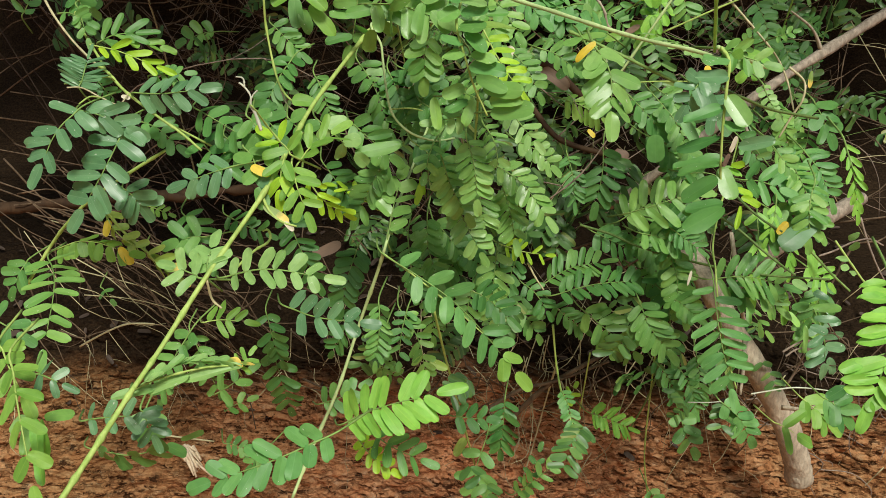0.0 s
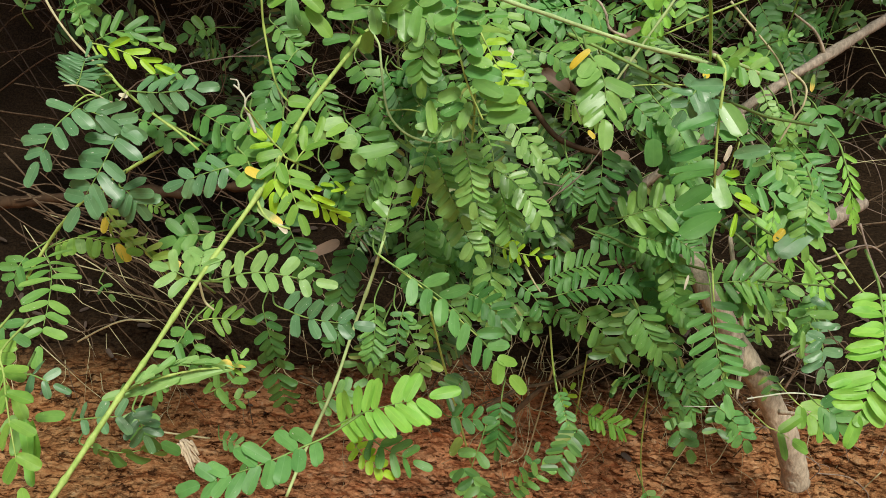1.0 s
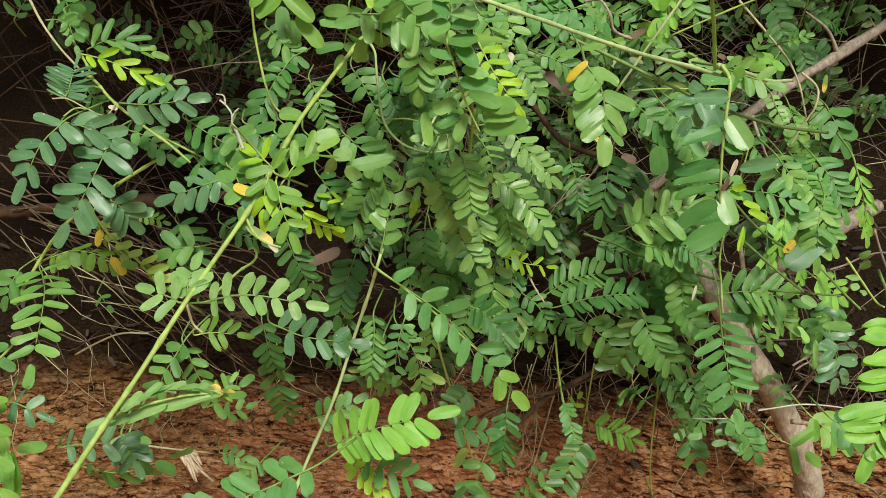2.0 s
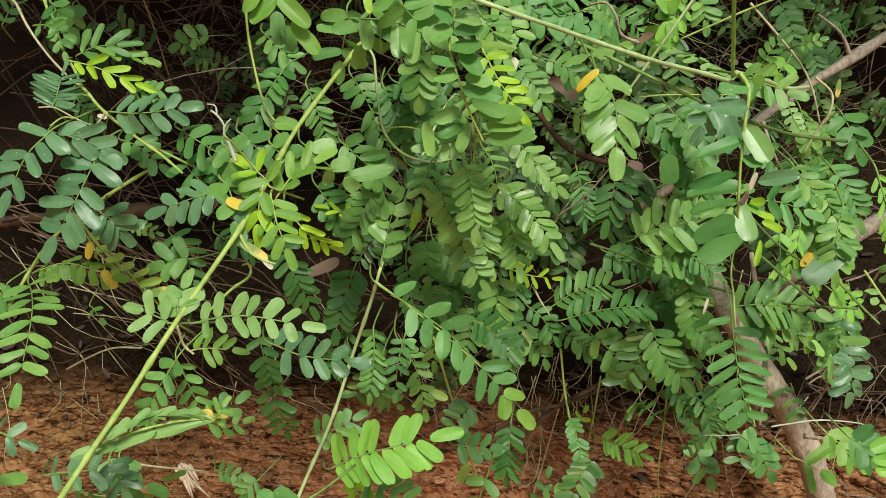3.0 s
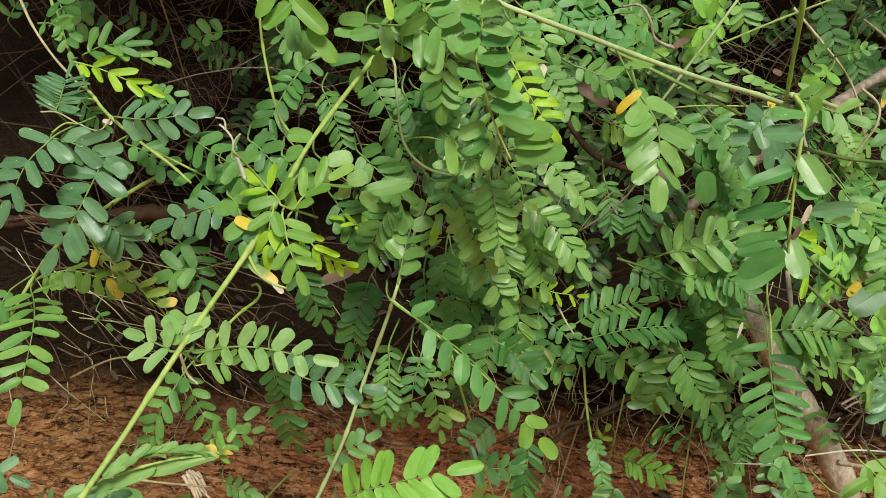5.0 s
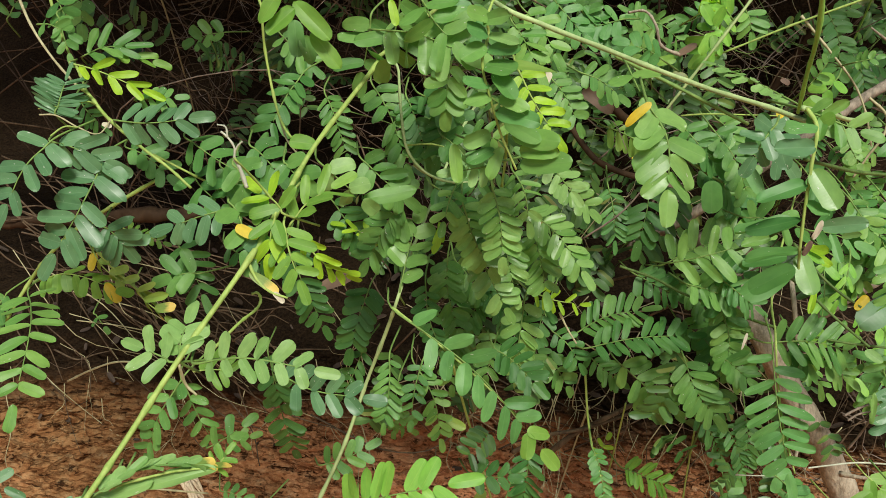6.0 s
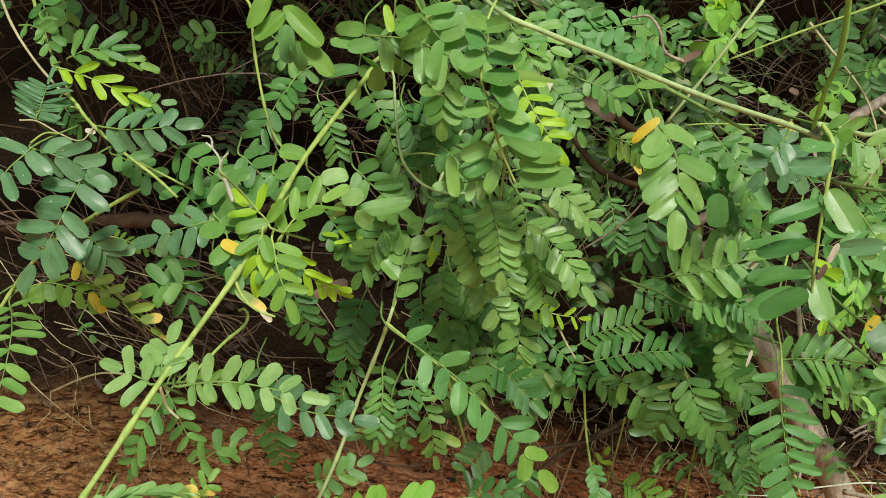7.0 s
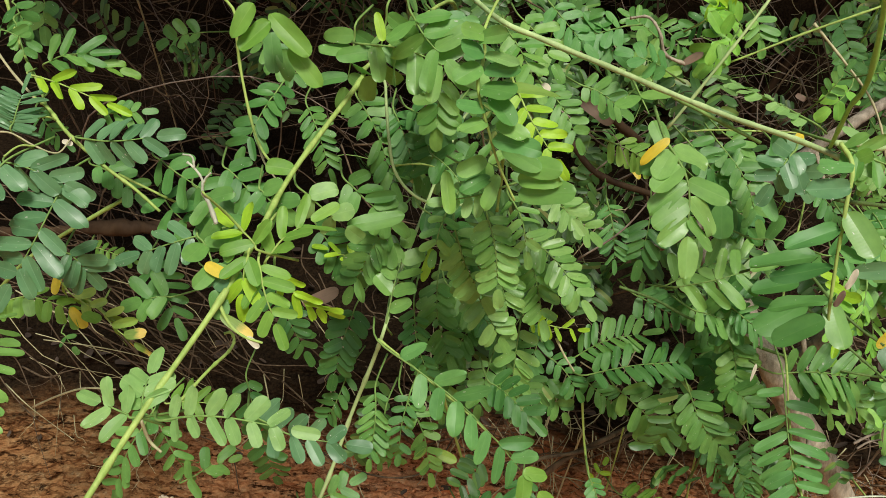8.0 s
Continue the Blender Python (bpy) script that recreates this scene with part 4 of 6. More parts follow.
frond(RIGHT, (0.419, 1.152, 0.945), (0.414, 1.142, 0.915), 6, 0.0118, 0.0038, GREEN)
frond(RIGHT, (0.397, 0.985, 0.924), (0.444, 0.954, 0.845), 8, 0.0210, 0.0085, GREEN)
frond(RIGHT, (0.429, 0.988, 0.923), (0.464, 0.975, 0.870), 7, 0.0211, 0.0081, GREEN)
frond(RIGHT, (0.399, 1.000, 0.904), (0.418, 0.965, 0.854), 7, 0.0204, 0.0087, GREEN)
frond(RIGHT, (0.441, 1.005, 0.971), (0.460, 0.995, 0.936), 3, 0.0221, 0.0122, GREEN)
frond(RIGHT, (0.419, 0.987, 0.858), (0.405, 0.972, 0.816), 5, 0.0206, 0.0088, GREEN)
frond(RIGHT, (0.385, 0.967, 0.873), (0.386, 0.935, 0.772), 3, 0.0199, 0.0074, LIME2, lean=40)
frond(RIGHT, (0.218, 0.924, 1.030), (0.187, 0.920, 1.043), 3, 0.0161, 0.0095, GREEN, lift=0)
frond(RIGHT, (0.194, 0.968, 1.009), (0.180, 0.962, 0.996), 2, 0.0151, 0.0086, GREEN, lift=0)
frond(RIGHT, (0.223, 1.165, 1.056), (0.262, 1.162, 1.033), 5, 0.0179, 0.0065, GREEN, lift=0)
frond(RIGHT, (0.296, 0.909, 0.988), (0.322, 0.902, 0.957), 3, 0.0219, 0.0119, BLUE)
frond(RIGHT, (0.305, 0.944, 0.896), (0.352, 0.947, 0.887), 2, 0.0237, 0.0108, GREEN)
frond(RIGHT, (0.350, 0.908, 0.898), (0.387, 0.899, 0.892), 3, 0.0223, 0.0091, GREEN)
frond(RIGHT, (0.460, 1.238, 1.037), (0.486, 1.219, 0.966), 8, 0.0176, 0.0069, GREEN)
frond(RIGHT, (0.485, 1.217, 0.961), (0.501, 1.205, 0.917), 6, 0.0164, 0.0069, FRESH2)
frond(RIGHT, (0.416, 1.098, 0.941), (0.442, 1.089, 0.905), 6, 0.0149, 0.0054, GREEN)
frond(RIGHT, (0.446, 1.015, 0.937), (0.427, 1.000, 0.895), 7, 0.0176, 0.0061, FRESH2)
frond(RIGHT, (0.412, 0.962, 0.914), (0.448, 0.943, 0.841), 9, 0.0177, 0.0070, FRESH2)
frond(RIGHT, (0.391, 0.965, 0.863), (0.424, 0.961, 0.839), 6, 0.0171, 0.0071, FRESH2)
frond(RIGHT, (0.381, 0.792, 0.922), (0.378, 0.777, 0.875), 6, 0.0171, 0.0066, FRESH2)
frond(RIGHT, (0.437, 0.951, 0.804), (0.465, 0.948, 0.784), 3, 0.0188, 0.0074, LIME2)
frond(RIGHT, (0.225, 1.110, 1.047), (0.200, 1.112, 1.063), 5, 0.0158, 0.0067, GREEN)
frond(RIGHT, (0.281, 1.008, 0.974), (0.304, 1.003, 0.948), 5, 0.0176, 0.0078, GREEN)
frond(RIGHT, (0.332, 1.036, 0.910), (0.306, 1.024, 0.882), 5, 0.0195, 0.0082, GREEN)
frond(RIGHT, (0.382, 1.067, 0.924), (0.413, 1.060, 0.891), 5, 0.0188, 0.0078, GREEN)
frond(RIGHT, (0.280, 0.786, 1.004), (0.266, 0.777, 0.981), 3, 0.0166, 0.0091, BLUE)
frond(RIGHT, (0.371, 0.722, 0.968), (0.385, 0.707, 0.914), 6, 0.0128, 0.0037, LIME2, lean=32, lift=.5)
frond(RIGHT, (0.257, 1.049, 1.064), (0.276, 1.054, 1.073), 3, 0.0176, 0.0056, LIME, lean=40, lift=.4)
frond(RIGHT, (0.421, 0.973, 0.837), (0.428, 0.961, 0.793), 4, 0.0153, 0.0045, LIME2, lean=30)
frond(EDGE, (0.351, 0.525, 0.874), (0.322, 0.512, 0.872), 1, 0.0161, 0.0071, LIME2)
frond(EDGE, (0.352, 0.521, 0.859), (0.333, 0.507, 0.854), 1, 0.0141, 0.0071, FRESH2)
frond(EDGE, (0.297, 0.924, 0.769), (0.320, 0.902, 0.758), 5, 0.0198, 0.0075, GREEN)
frond(EDGE, (0.265, 0.998, 0.815), (0.295, 0.992, 0.783), 6, 0.0195, 0.0077, GREEN)
frond(BUSH, (0.047, 0.939, 0.837), (0.076, 0.932, 0.806), 6, 0.0186, 0.0083, GREEN)
frond(BUSH, (0.080, 0.952, 0.800), (0.056, 0.932, 0.746), 8, 0.0190, 0.0075, GREEN)
frond(BUSH, (0.141, 0.940, 0.808), (0.128, 0.924, 0.761), 6, 0.0165, 0.0065, GREEN)
frond(BUSH, (0.095, 0.906, 0.783), (0.087, 0.892, 0.742), 5, 0.0171, 0.0071, GREEN)
frond(BUSH, (0.180, 0.984, 0.734), (0.217, 0.980, 0.707), 6, 0.0166, 0.0065, GREEN)
frond(BUSH, (-0.041, 0.959, 0.732), (-0.065, 0.958, 0.672), 6, 0.0167, 0.0071, GREEN_DEEP)
frond(BUSH, (0.043, 0.946, 0.763), (0.051, 0.939, 0.705), 7, 0.0161, 0.0068, FRESH2)
frond(BUSH, (-0.020, 0.915, 0.686), (0.013, 0.930, 0.655), 5, 0.0151, 0.0059, FRESH2)
frond(BUSH, (0.008, 0.882, 0.740), (0.003, 0.884, 0.679), 5, 0.0145, 0.0054, GREEN)
frond(BUSH, (-0.099, 0.794, 0.963), (-0.076, 0.790, 0.943), 3, 0.0182, 0.0091, GREEN)
frond(BUSH, (-0.181, 0.943, 0.832), (-0.135, 0.942, 0.811), 5, 0.0160, 0.0068, GREEN_DEEP)
frond(EDGE, (0.325, 0.867, 0.812), (0.342, 0.817, 0.716), 9, 0.0249, 0.0085, GREEN, fold=-6, lean=76)
frond(EDGE, (0.305, 0.983, 0.787), (0.313, 0.946, 0.700), 9, 0.0244, 0.0090, GREEN, fold=-8)
frond(EDGE, (0.324, 0.885, 0.801), (0.401, 0.892, 0.796), 8, 0.0236, 0.0076, GREEN, fold=5)
frond(EDGE, (0.351, 1.007, 0.679), (0.356, 0.988, 0.617), 9, 0.0169, 0.0062, GREEN)
frond(EDGE, (0.329, 1.000, 0.664), (0.355, 0.986, 0.611), 8, 0.0158, 0.0046, GREEN)
frond(EDGE, (0.359, 0.917, 0.659), (0.393, 0.909, 0.622), 5, 0.0186, 0.0097, GREEN, fold=-10)
frond(EDGE, (0.332, 0.985, 0.616), (0.352, 0.973, 0.571), 3, 0.0186, 0.0106, GREEN)
frond(EDGE, (0.385, 0.972, 0.756), (0.413, 0.964, 0.722), 2, 0.0197, 0.0056, FRESH2, lean=35)
frond(EDGE, (0.340, 0.546, 0.916), (0.325, 0.504, 0.852), 12, 0.0198, 0.0072, LIME2, lift=.6, lean=74)
frond(EDGE, (0.404, 0.879, 0.656), (0.431, 0.878, 0.642), 1, 0.0237, 0.0118, FRESH)
frond(EDGE, (0.516, 1.137, 0.696), (0.547, 1.120, 0.633), 4, 0.0276, 0.0110, BLUE, lean=75)
frond(RIGHT, (0.381, 0.886, 0.886), (0.374, 0.874, 0.849), 3, 0.0149, 0.0048, LIME2, lean=30)
frond(RIGHT, (0.488, 1.048, 0.758), (0.485, 1.033, 0.712), 3, 0.0211, 0.0072, LIME2, lean=35)
frond(EDGE, (0.423, 0.816, 0.715), (0.445, 0.813, 0.698), 3, 0.0213, 0.0106, GREEN)
frond(FERN, (0.323, 1.060, 0.465), (0.346, 1.050, 0.437), 4, 0.0150, 0.0070, FRESH2)
frond(FERN, (0.194, 0.958, 0.645), (0.210, 0.924, 0.601), 9, 0.0120, 0.0052, GREEN)
frond(FERN, (0.233, 1.017, 0.587), (0.284, 1.017, 0.569), 10, 0.0197, 0.0057, LIME2, lift=.8)
frond(FERN, (0.204, 1.016, 0.592), (0.217, 1.024, 0.613), 2, 0.0105, 0.0057, LIME)
frond(FERN, (0.134, 1.012, 0.605), (0.132, 1.010, 0.533), 9, 0.0217, 0.0077, GREEN)
frond(FERN, (0.073, 0.925, 0.617), (0.113, 0.928, 0.613), 3, 0.0192, 0.0096, GREEN)
frond(FERN, (0.113, 0.970, 0.565), (0.103, 0.969, 0.490), 3, 0.0237, 0.0126, GREEN)
frond(FERN, (0.148, 1.030, 0.458), (0.202, 1.020, 0.514), 5, 0.0165, 0.0072, FRESH2)
frond(FERN, (0.156, 1.040, 0.449), (0.180, 1.030, 0.521), 4, 0.0150, 0.0068, GREEN)
frond(FERN, (-0.214, 1.011, 0.560), (-0.188, 1.018, 0.573), 2, 0.0166, 0.0080, FRESH2)
frond(FERN, (-0.183, 0.913, 0.572), (-0.152, 0.913, 0.561), 4, 0.0124, 0.0060, GREEN)
frond(FERN, (-0.120, 0.873, 0.591), (-0.135, 0.866, 0.574), 3, 0.0153, 0.0068, GREEN)
frond(NEAR, (-0.174, 0.527, 0.843), (-0.135, 0.472, 0.785), 4, 0.0180, 0.0076, FRESH, fold=-20)
frond(NEAR, (-0.193, 0.546, 0.841), (-0.171, 0.529, 0.812), 4, 0.0185, 0.0081, FRESH)
frond(NEAR, (-0.181, 0.560, 0.813), (-0.162, 0.559, 0.806), 2, 0.0131, 0.0052, BLUE)
frond(NEAR, (-0.169, 0.589, 0.764), (-0.126, 0.593, 0.769), 3, 0.0141, 0.0062, BLUE)
frond(NEAR, (-0.236, 0.714, 0.671), (-0.152, 0.722, 0.679), 5, 0.0218, 0.0104, GREEN, roll=70)
frond(NEAR, (-0.135, 0.613, 0.766), (-0.125, 0.608, 0.746), 3, 0.0171, 0.0058, BLUE)
frond(NEAR, (-0.237, 0.603, 0.833), (-0.216, 0.602, 0.822), 2, 0.0166, 0.0075, GREEN)

frond(EDGE, (0.284, 0.930, 0.850), (0.302, 0.920, 0.800), 5, 0.0200, 0.0082, GREEN)
frond(EDGE, (0.289, 0.950, 0.818), (0.310, 0.940, 0.771), 5, 0.0190, 0.0076, GREEN)
frond(EDGE, (0.294, 0.930, 0.814), (0.306, 0.920, 0.766), 5, 0.0185, 0.0080, FRESH2, lean=78)
frond(EDGE, (0.298, 0.930, 0.790), (0.314, 0.920, 0.753), 4, 0.0215, 0.0085, FRESH2, lean=58)
frond(RIGHT, (0.353, 0.900, 0.802), (0.365, 0.890, 0.783), 5, 0.0205, 0.0068, GREEN, lean=50)
frond(RIGHT, (0.373, 0.900, 0.793), (0.396, 0.890, 0.776), 4, 0.0225, 0.0068, FRESH2, lean=45)
frond(RIGHT, (0.285, 1.030, 1.056), (0.267, 1.020, 1.032), 3, 0.0190, 0.0068, LIME2, lean=40, lift=0)
frond(RIGHT, (0.289, 1.030, 1.063), (0.263, 1.020, 1.081), 3, 0.0185, 0.0062, LIME2, lean=42, lift=0)
frond(RIGHT, (0.277, 1.030, 1.071), (0.269, 1.020, 1.095), 3, 0.0180, 0.0062, LIME, lean=38, lift=0)
frond(RIGHT, (0.211, 0.970, 1.016), (0.199, 0.960, 1.046), 3, 0.0165, 0.0090, SAGE, lift=0)
frond(EDGE, (0.459, 1.020, 0.741), (0.477, 1.010, 0.690), 5, 0.0225, 0.0085, FRESH2, lean=60)
frond(EDGE, (0.472, 0.980, 0.735), (0.483, 0.970, 0.685), 4, 0.0235, 0.0100, BLUE, lean=75)
frond(EDGE, (0.480, 1.000, 0.776), (0.468, 0.990, 0.730), 5, 0.0200, 0.0080, GREEN)
frond(EDGE, (0.434, 0.900, 0.677), (0.464, 0.890, 0.653), 3, 0.0235, 0.0115, FRESH, lean=50)

# Single leaflets
leaflet(RIGHT, (0.337, 0.864, 0.897), (0.354, 0.864, 0.892), 0.0070, LIME)
leaflet(RIGHT, (0.342, 0.862, 0.890), (0.360, 0.861, 0.882), 0.0079, LIME)
leaflet(RIGHT, (0.458, 1.067, 0.996), (0.457, 1.061, 0.978), 0.0056, WITHERED)
leaflet(RIGHT, (0.402, 0.915, 0.868), (0.391, 0.908, 0.851), 0.0100, FRESH2)
leaflet(RIGHT, (0.215, 1.069, 0.921), (0.223, 1.067, 0.912), 0.0060, YELLOW)
leaflet(BUSH, (0.047, 0.832, 0.901), (0.041, 0.824, 0.877), 0.0070, LIME)
leaflet(BUSH, (0.044, 0.832, 0.902), (0.048, 0.828, 0.886), 0.0046, LIME)
leaflet(TOP, (-0.053, 0.729, 1.076), (-0.065, 0.722, 1.057), 0.0123, FRESH)
leaflet(TOP, (-0.044, 0.732, 1.066), (-0.061, 0.725, 1.050), 0.0120, FRESH)
leaflet(TOP, (-0.046, 0.738, 1.070), (-0.021, 0.734, 1.048), 0.0125, FRESH)
leaflet(TOP, (-0.036, 0.744, 1.051), (-0.016, 0.740, 1.030), 0.0119, FRESH)
leaflet(TOP, (-0.054, 0.765, 1.057), (-0.050, 0.758, 1.033), 0.0120, GREEN)
leaflet(TOP, (-0.047, 0.763, 1.047), (-0.040, 0.758, 1.029), 0.0104, GREEN)
leaflet(ARC, (-0.033, 0.742, 0.976), (-0.051, 0.740, 0.978), 0.0112, FRESH, roll=0)
leaflet(ARC, (-0.049, 0.667, 0.930), (-0.064, 0.668, 0.936), 0.0069, YELLOW)
leaflet(ARC, (-0.053, 0.672, 0.929), (-0.060, 0.669, 0.922), 0.0124, BLUE)
leaflet(ARC, (-0.054, 0.663, 0.908), (-0.035, 0.661, 0.897), 0.0065, WITHERED, k=12)
leaflet(ARC, (-0.038, 0.661, 0.897), (-0.031, 0.660, 0.891), 0.0040, HUSK, k=13)
leaflet(ARC, (-0.047, 0.680, 0.952), (-0.054, 0.674, 0.936), 0.0073, FRESH)
leaflet(ARC, (-0.061, 0.685, 0.939), (-0.074, 0.689, 0.956), 0.0149, GREEN)
leaflet(BUSH, (0.031, 0.790, 0.938), (-0.007, 0.782, 0.929), 0.0117, GREEN)
leaflet(BUSH, (0.010, 0.831, 0.911), (0.019, 0.824, 0.885), 0.0102, GREEN)
leaflet(LONG, (0.175, 0.625, 1.033), (0.163, 0.620, 1.022), 0.0048, YELLOW)
leaflet(LONG, (0.182, 0.632, 1.021), (0.164, 0.629, 1.017), 0.0092, GREEN, roll=20)
# Deeper green on these three stands in for shaded undersides.
leaflet(RIGHT, (0.299, 0.767, 0.939), (0.257, 0.760, 0.933), 0.0167, GREEN_DEEP, roll=40)
leaflet(RIGHT, (0.335, 0.899, 0.876), (0.298, 0.892, 0.868), 0.0177, GREEN_DEEP, roll=35)
leaflet(RIGHT, (0.315, 0.816, 0.889), (0.281, 0.806, 0.868), 0.0202, GREEN_DEEP, roll=30)
leaflet(RIGHT, (0.385, 0.783, 0.891), (0.354, 0.771, 0.866), 0.0181, BLUE, roll=20)
leaflet(RIGHT, (0.351, 0.775, 0.877), (0.359, 0.778, 0.887), 0.0066, YELLOW)
leaflet(BUSH, (0.123, 0.910, 1.018), (0.116, 0.906, 1.009), 0.0097, HUSK)
leaflet(TOP, (0.016, 0.747, 1.074), (0.021, 0.742, 1.058), 0.0057, LIME, k=12)
leaflet(BUSH, (0.156, 1.031, 0.990), (0.188, 1.029, 0.972), 0.0147, DEAD)
leaflet(BUSH, (-0.108, 1.034, 0.760), (-0.072, 1.043, 0.776), 0.0151, DEAD)
leaflet(BUSH, (0.253, 1.115, 0.889), (0.272, 1.116, 0.884), 0.0114, DEAD)
leaflet(LEFT, (-0.221, 0.803, 0.969), (-0.213, 0.803, 0.967), 0.0041, HUSK)
leaflet(LOW, (-0.277, 0.865, 0.821), (-0.275, 0.871, 0.837), 0.0084, YELLOW)
leaflet(LOW, (-0.263, 0.864, 0.811), (-0.250, 0.860, 0.795), 0.0094, YELLOW)
leaflet(LOW, (-0.253, 0.872, 0.799), (-0.256, 0.878, 0.821), 0.0085, PALE)
leaflet(FERN, (0.077, 0.983, 0.534), (0.088, 0.991, 0.555), 0.0114, PALE)
leaflet(BUSH, (0.053, 0.875, 0.701), (0.072, 0.875, 0.694), 0.0096, PALE)
leaflet(BUSH, (0.307, 0.876, 0.812), (0.304, 0.871, 0.798), 0.0029, HUSK)
leaflet(FERN, (0.327, 0.934, 0.623), (0.344, 0.937, 0.626), 0.0135, GREEN)

frond(LONG, (0.307, 0.840, 1.011), (0.251, 0.880, 1.033), 9, 0.0130, 0.0086, SOFT, roll=38, lean=84, fold=-12, droop=.03, loose=0.25)
leaflet(RIGHT, (0.198, 0.970, 1.037), (0.194, 0.965, 1.026), 0.0092, SAGE)
leaflet(RIGHT, (0.201, 0.970, 1.036), (0.211, 0.965, 1.046), 0.0096, SAGE)
leaflet(RIGHT, (0.205, 0.970, 1.033), (0.217, 0.965, 1.039), 0.0100, SAGE)
leaflet(RIGHT, (0.197, 0.970, 1.044), (0.195, 0.965, 1.036), 0.0090, SAGE)
leaflet(RIGHT, (0.206, 0.970, 1.030), (0.205, 0.965, 1.021), 0.0088, SAGE)
leaflet(RIGHT, (0.215, 0.960, 1.026), (0.230, 0.955, 1.031), 0.0096, FRESH)
leaflet(LONG, (0.267, 0.650, 1.022), (0.277, 0.645, 1.020), 0.0078, SOFT)
leaflet(LONG, (0.266, 0.650, 1.024), (0.272, 0.645, 1.029), 0.0070, FRESH)
leaflet(LONG, (0.287, 0.800, 1.006), (0.283, 0.800, 1.011), 0.0060, YELLOW)
stem(RIGHT, ((0.193, 1.040, 1.065), (0.208, 1.030, 1.067), (0.218, 1.020, 1.055), (0.225, 1.020, 1.037), (0.244, 1.020, 1.029)), 0.0012, 0.0016, BARK, label="dry curled brown leaf stalk")
leaflet(RIGHT, (0.241, 1.020, 1.030), (0.257, 1.015, 1.040), 0.0075, DEAD)
leaflet(RIGHT, (0.266, 1.000, 1.059), (0.256, 0.995, 1.076), 0.0105, LIME2)
leaflet(RIGHT, (0.268, 1.000, 1.058), (0.273, 0.995, 1.075), 0.0090, LIME2)
leaflet(RIGHT, (0.266, 1.000, 1.051), (0.258, 0.995, 1.033), 0.0095, LIME2)
leaflet(RIGHT, (0.267, 1.000, 1.050), (0.271, 0.995, 1.036), 0.0090, FRESH)
frond(LEFT, (-0.257, 0.800, 0.974), (-0.255, 0.815, 0.999), 14, 0.0210, 0.0034, BLUE, lean=80, first=0.02, loose=0.25, lift=0, fold=8)
frond(EDGE, (0.259, 0.920, 0.837), (0.300, 0.910, 0.829), 5, 0.0200, 0.0080, GREEN)
frond(EDGE, (0.286, 0.910, 0.848), (0.316, 0.900, 0.828), 6, 0.0165, 0.0046, GREEN_COOL)
frond(EDGE, (0.280, 0.930, 0.849), (0.307, 0.920, 0.850), 4, 0.0215, 0.0090, GREEN)
leaflet(NEAR, (-0.159, 0.520, 0.801), (-0.149, 0.500, 0.767), 0.0090, LIME2)
leaflet(NEAR, (-0.158, 0.525, 0.798), (-0.149, 0.510, 0.774), 0.0080, FRESH)
leaflet(NEAR, (-0.166, 0.525, 0.797), (-0.166, 0.515, 0.778), 0.0080, FRESH2)
leaflet(NEAR, (-0.159, 0.530, 0.797), (-0.137, 0.525, 0.803), 0.0070, FRESH2)
leaflet(NEAR, (-0.171, 0.530, 0.797), (-0.179, 0.525, 0.786), 0.0085, SOFT)
leaflet(TOP, (0.082, 0.710, 1.051), (0.069, 0.698, 1.043), 0.0124, FRESH2, roll=-2)
leaflet(TOP, (0.084, 0.710, 1.057), (0.103, 0.698, 1.054), 0.0073, SOFT, roll=-5)
leaflet(TOP, (0.084, 0.710, 1.048), (0.103, 0.698, 1.052), 0.0087, GREEN_COOL, roll=15)
leaflet(TOP, (0.083, 0.710, 1.058), (0.072, 0.698, 1.062), 0.0117, GREEN_COOL, roll=7)
leaflet(TOP, (0.083, 0.710, 1.039), (0.102, 0.698, 1.039), 0.0146, GREEN, roll=-20)
leaflet(TOP, (0.089, 0.710, 1.035), (0.103, 0.698, 1.021), 0.0131, GREEN_DEEP, roll=-19)
leaflet(TOP, (0.096, 0.710, 1.040), (0.125, 0.698, 1.042), 0.0080, PALE2, roll=-14)
leaflet(TOP, (0.091, 0.710, 1.010), (0.118, 0.698, 1.009), 0.0117, GREEN_COOL, roll=0)
leaflet(TOP, (0.096, 0.735, 1.001), (0.120, 0.723, 0.992), 0.0114, GREEN, roll=13)
leaflet(TOP, (0.101, 0.735, 0.993), (0.133, 0.723, 0.992), 0.0137, FRESH2, roll=20)
leaflet(TOP, (0.108, 0.735, 0.973), (0.141, 0.723, 0.980), 0.0145, GREEN, roll=18)
leaflet(TOP, (0.107, 0.735, 0.982), (0.132, 0.723, 0.986), 0.0114, FRESH2, roll=10)
leaflet(TOP, (0.087, 0.735, 0.993), (0.071, 0.723, 0.986), 0.0107, FRESH2, roll=-20)
leaflet(TOP, (0.090, 0.735, 0.983), (0.074, 0.723, 0.976), 0.0099, GREEN, roll=8)
leaflet(TOP, (0.086, 0.710, 1.027), (0.071, 0.698, 1.031), 0.0095, GREEN_COOL, roll=18)
leaflet(TOP, (0.087, 0.710, 1.020), (0.073, 0.698, 1.017), 0.0102, SAGE, roll=10)
leaflet(TOP, (0.095, 0.735, 0.984), (0.089, 0.723, 0.966), 0.0091, FRESH2, roll=-10)
leaflet(TOP, (0.063, 0.735, 0.984), (0.068, 0.723, 0.961), 0.0084, FRESH, roll=9)
leaflet(TOP, (0.093, 0.710, 1.020), (0.110, 0.698, 1.017), 0.0102, SAGE, roll=-1)
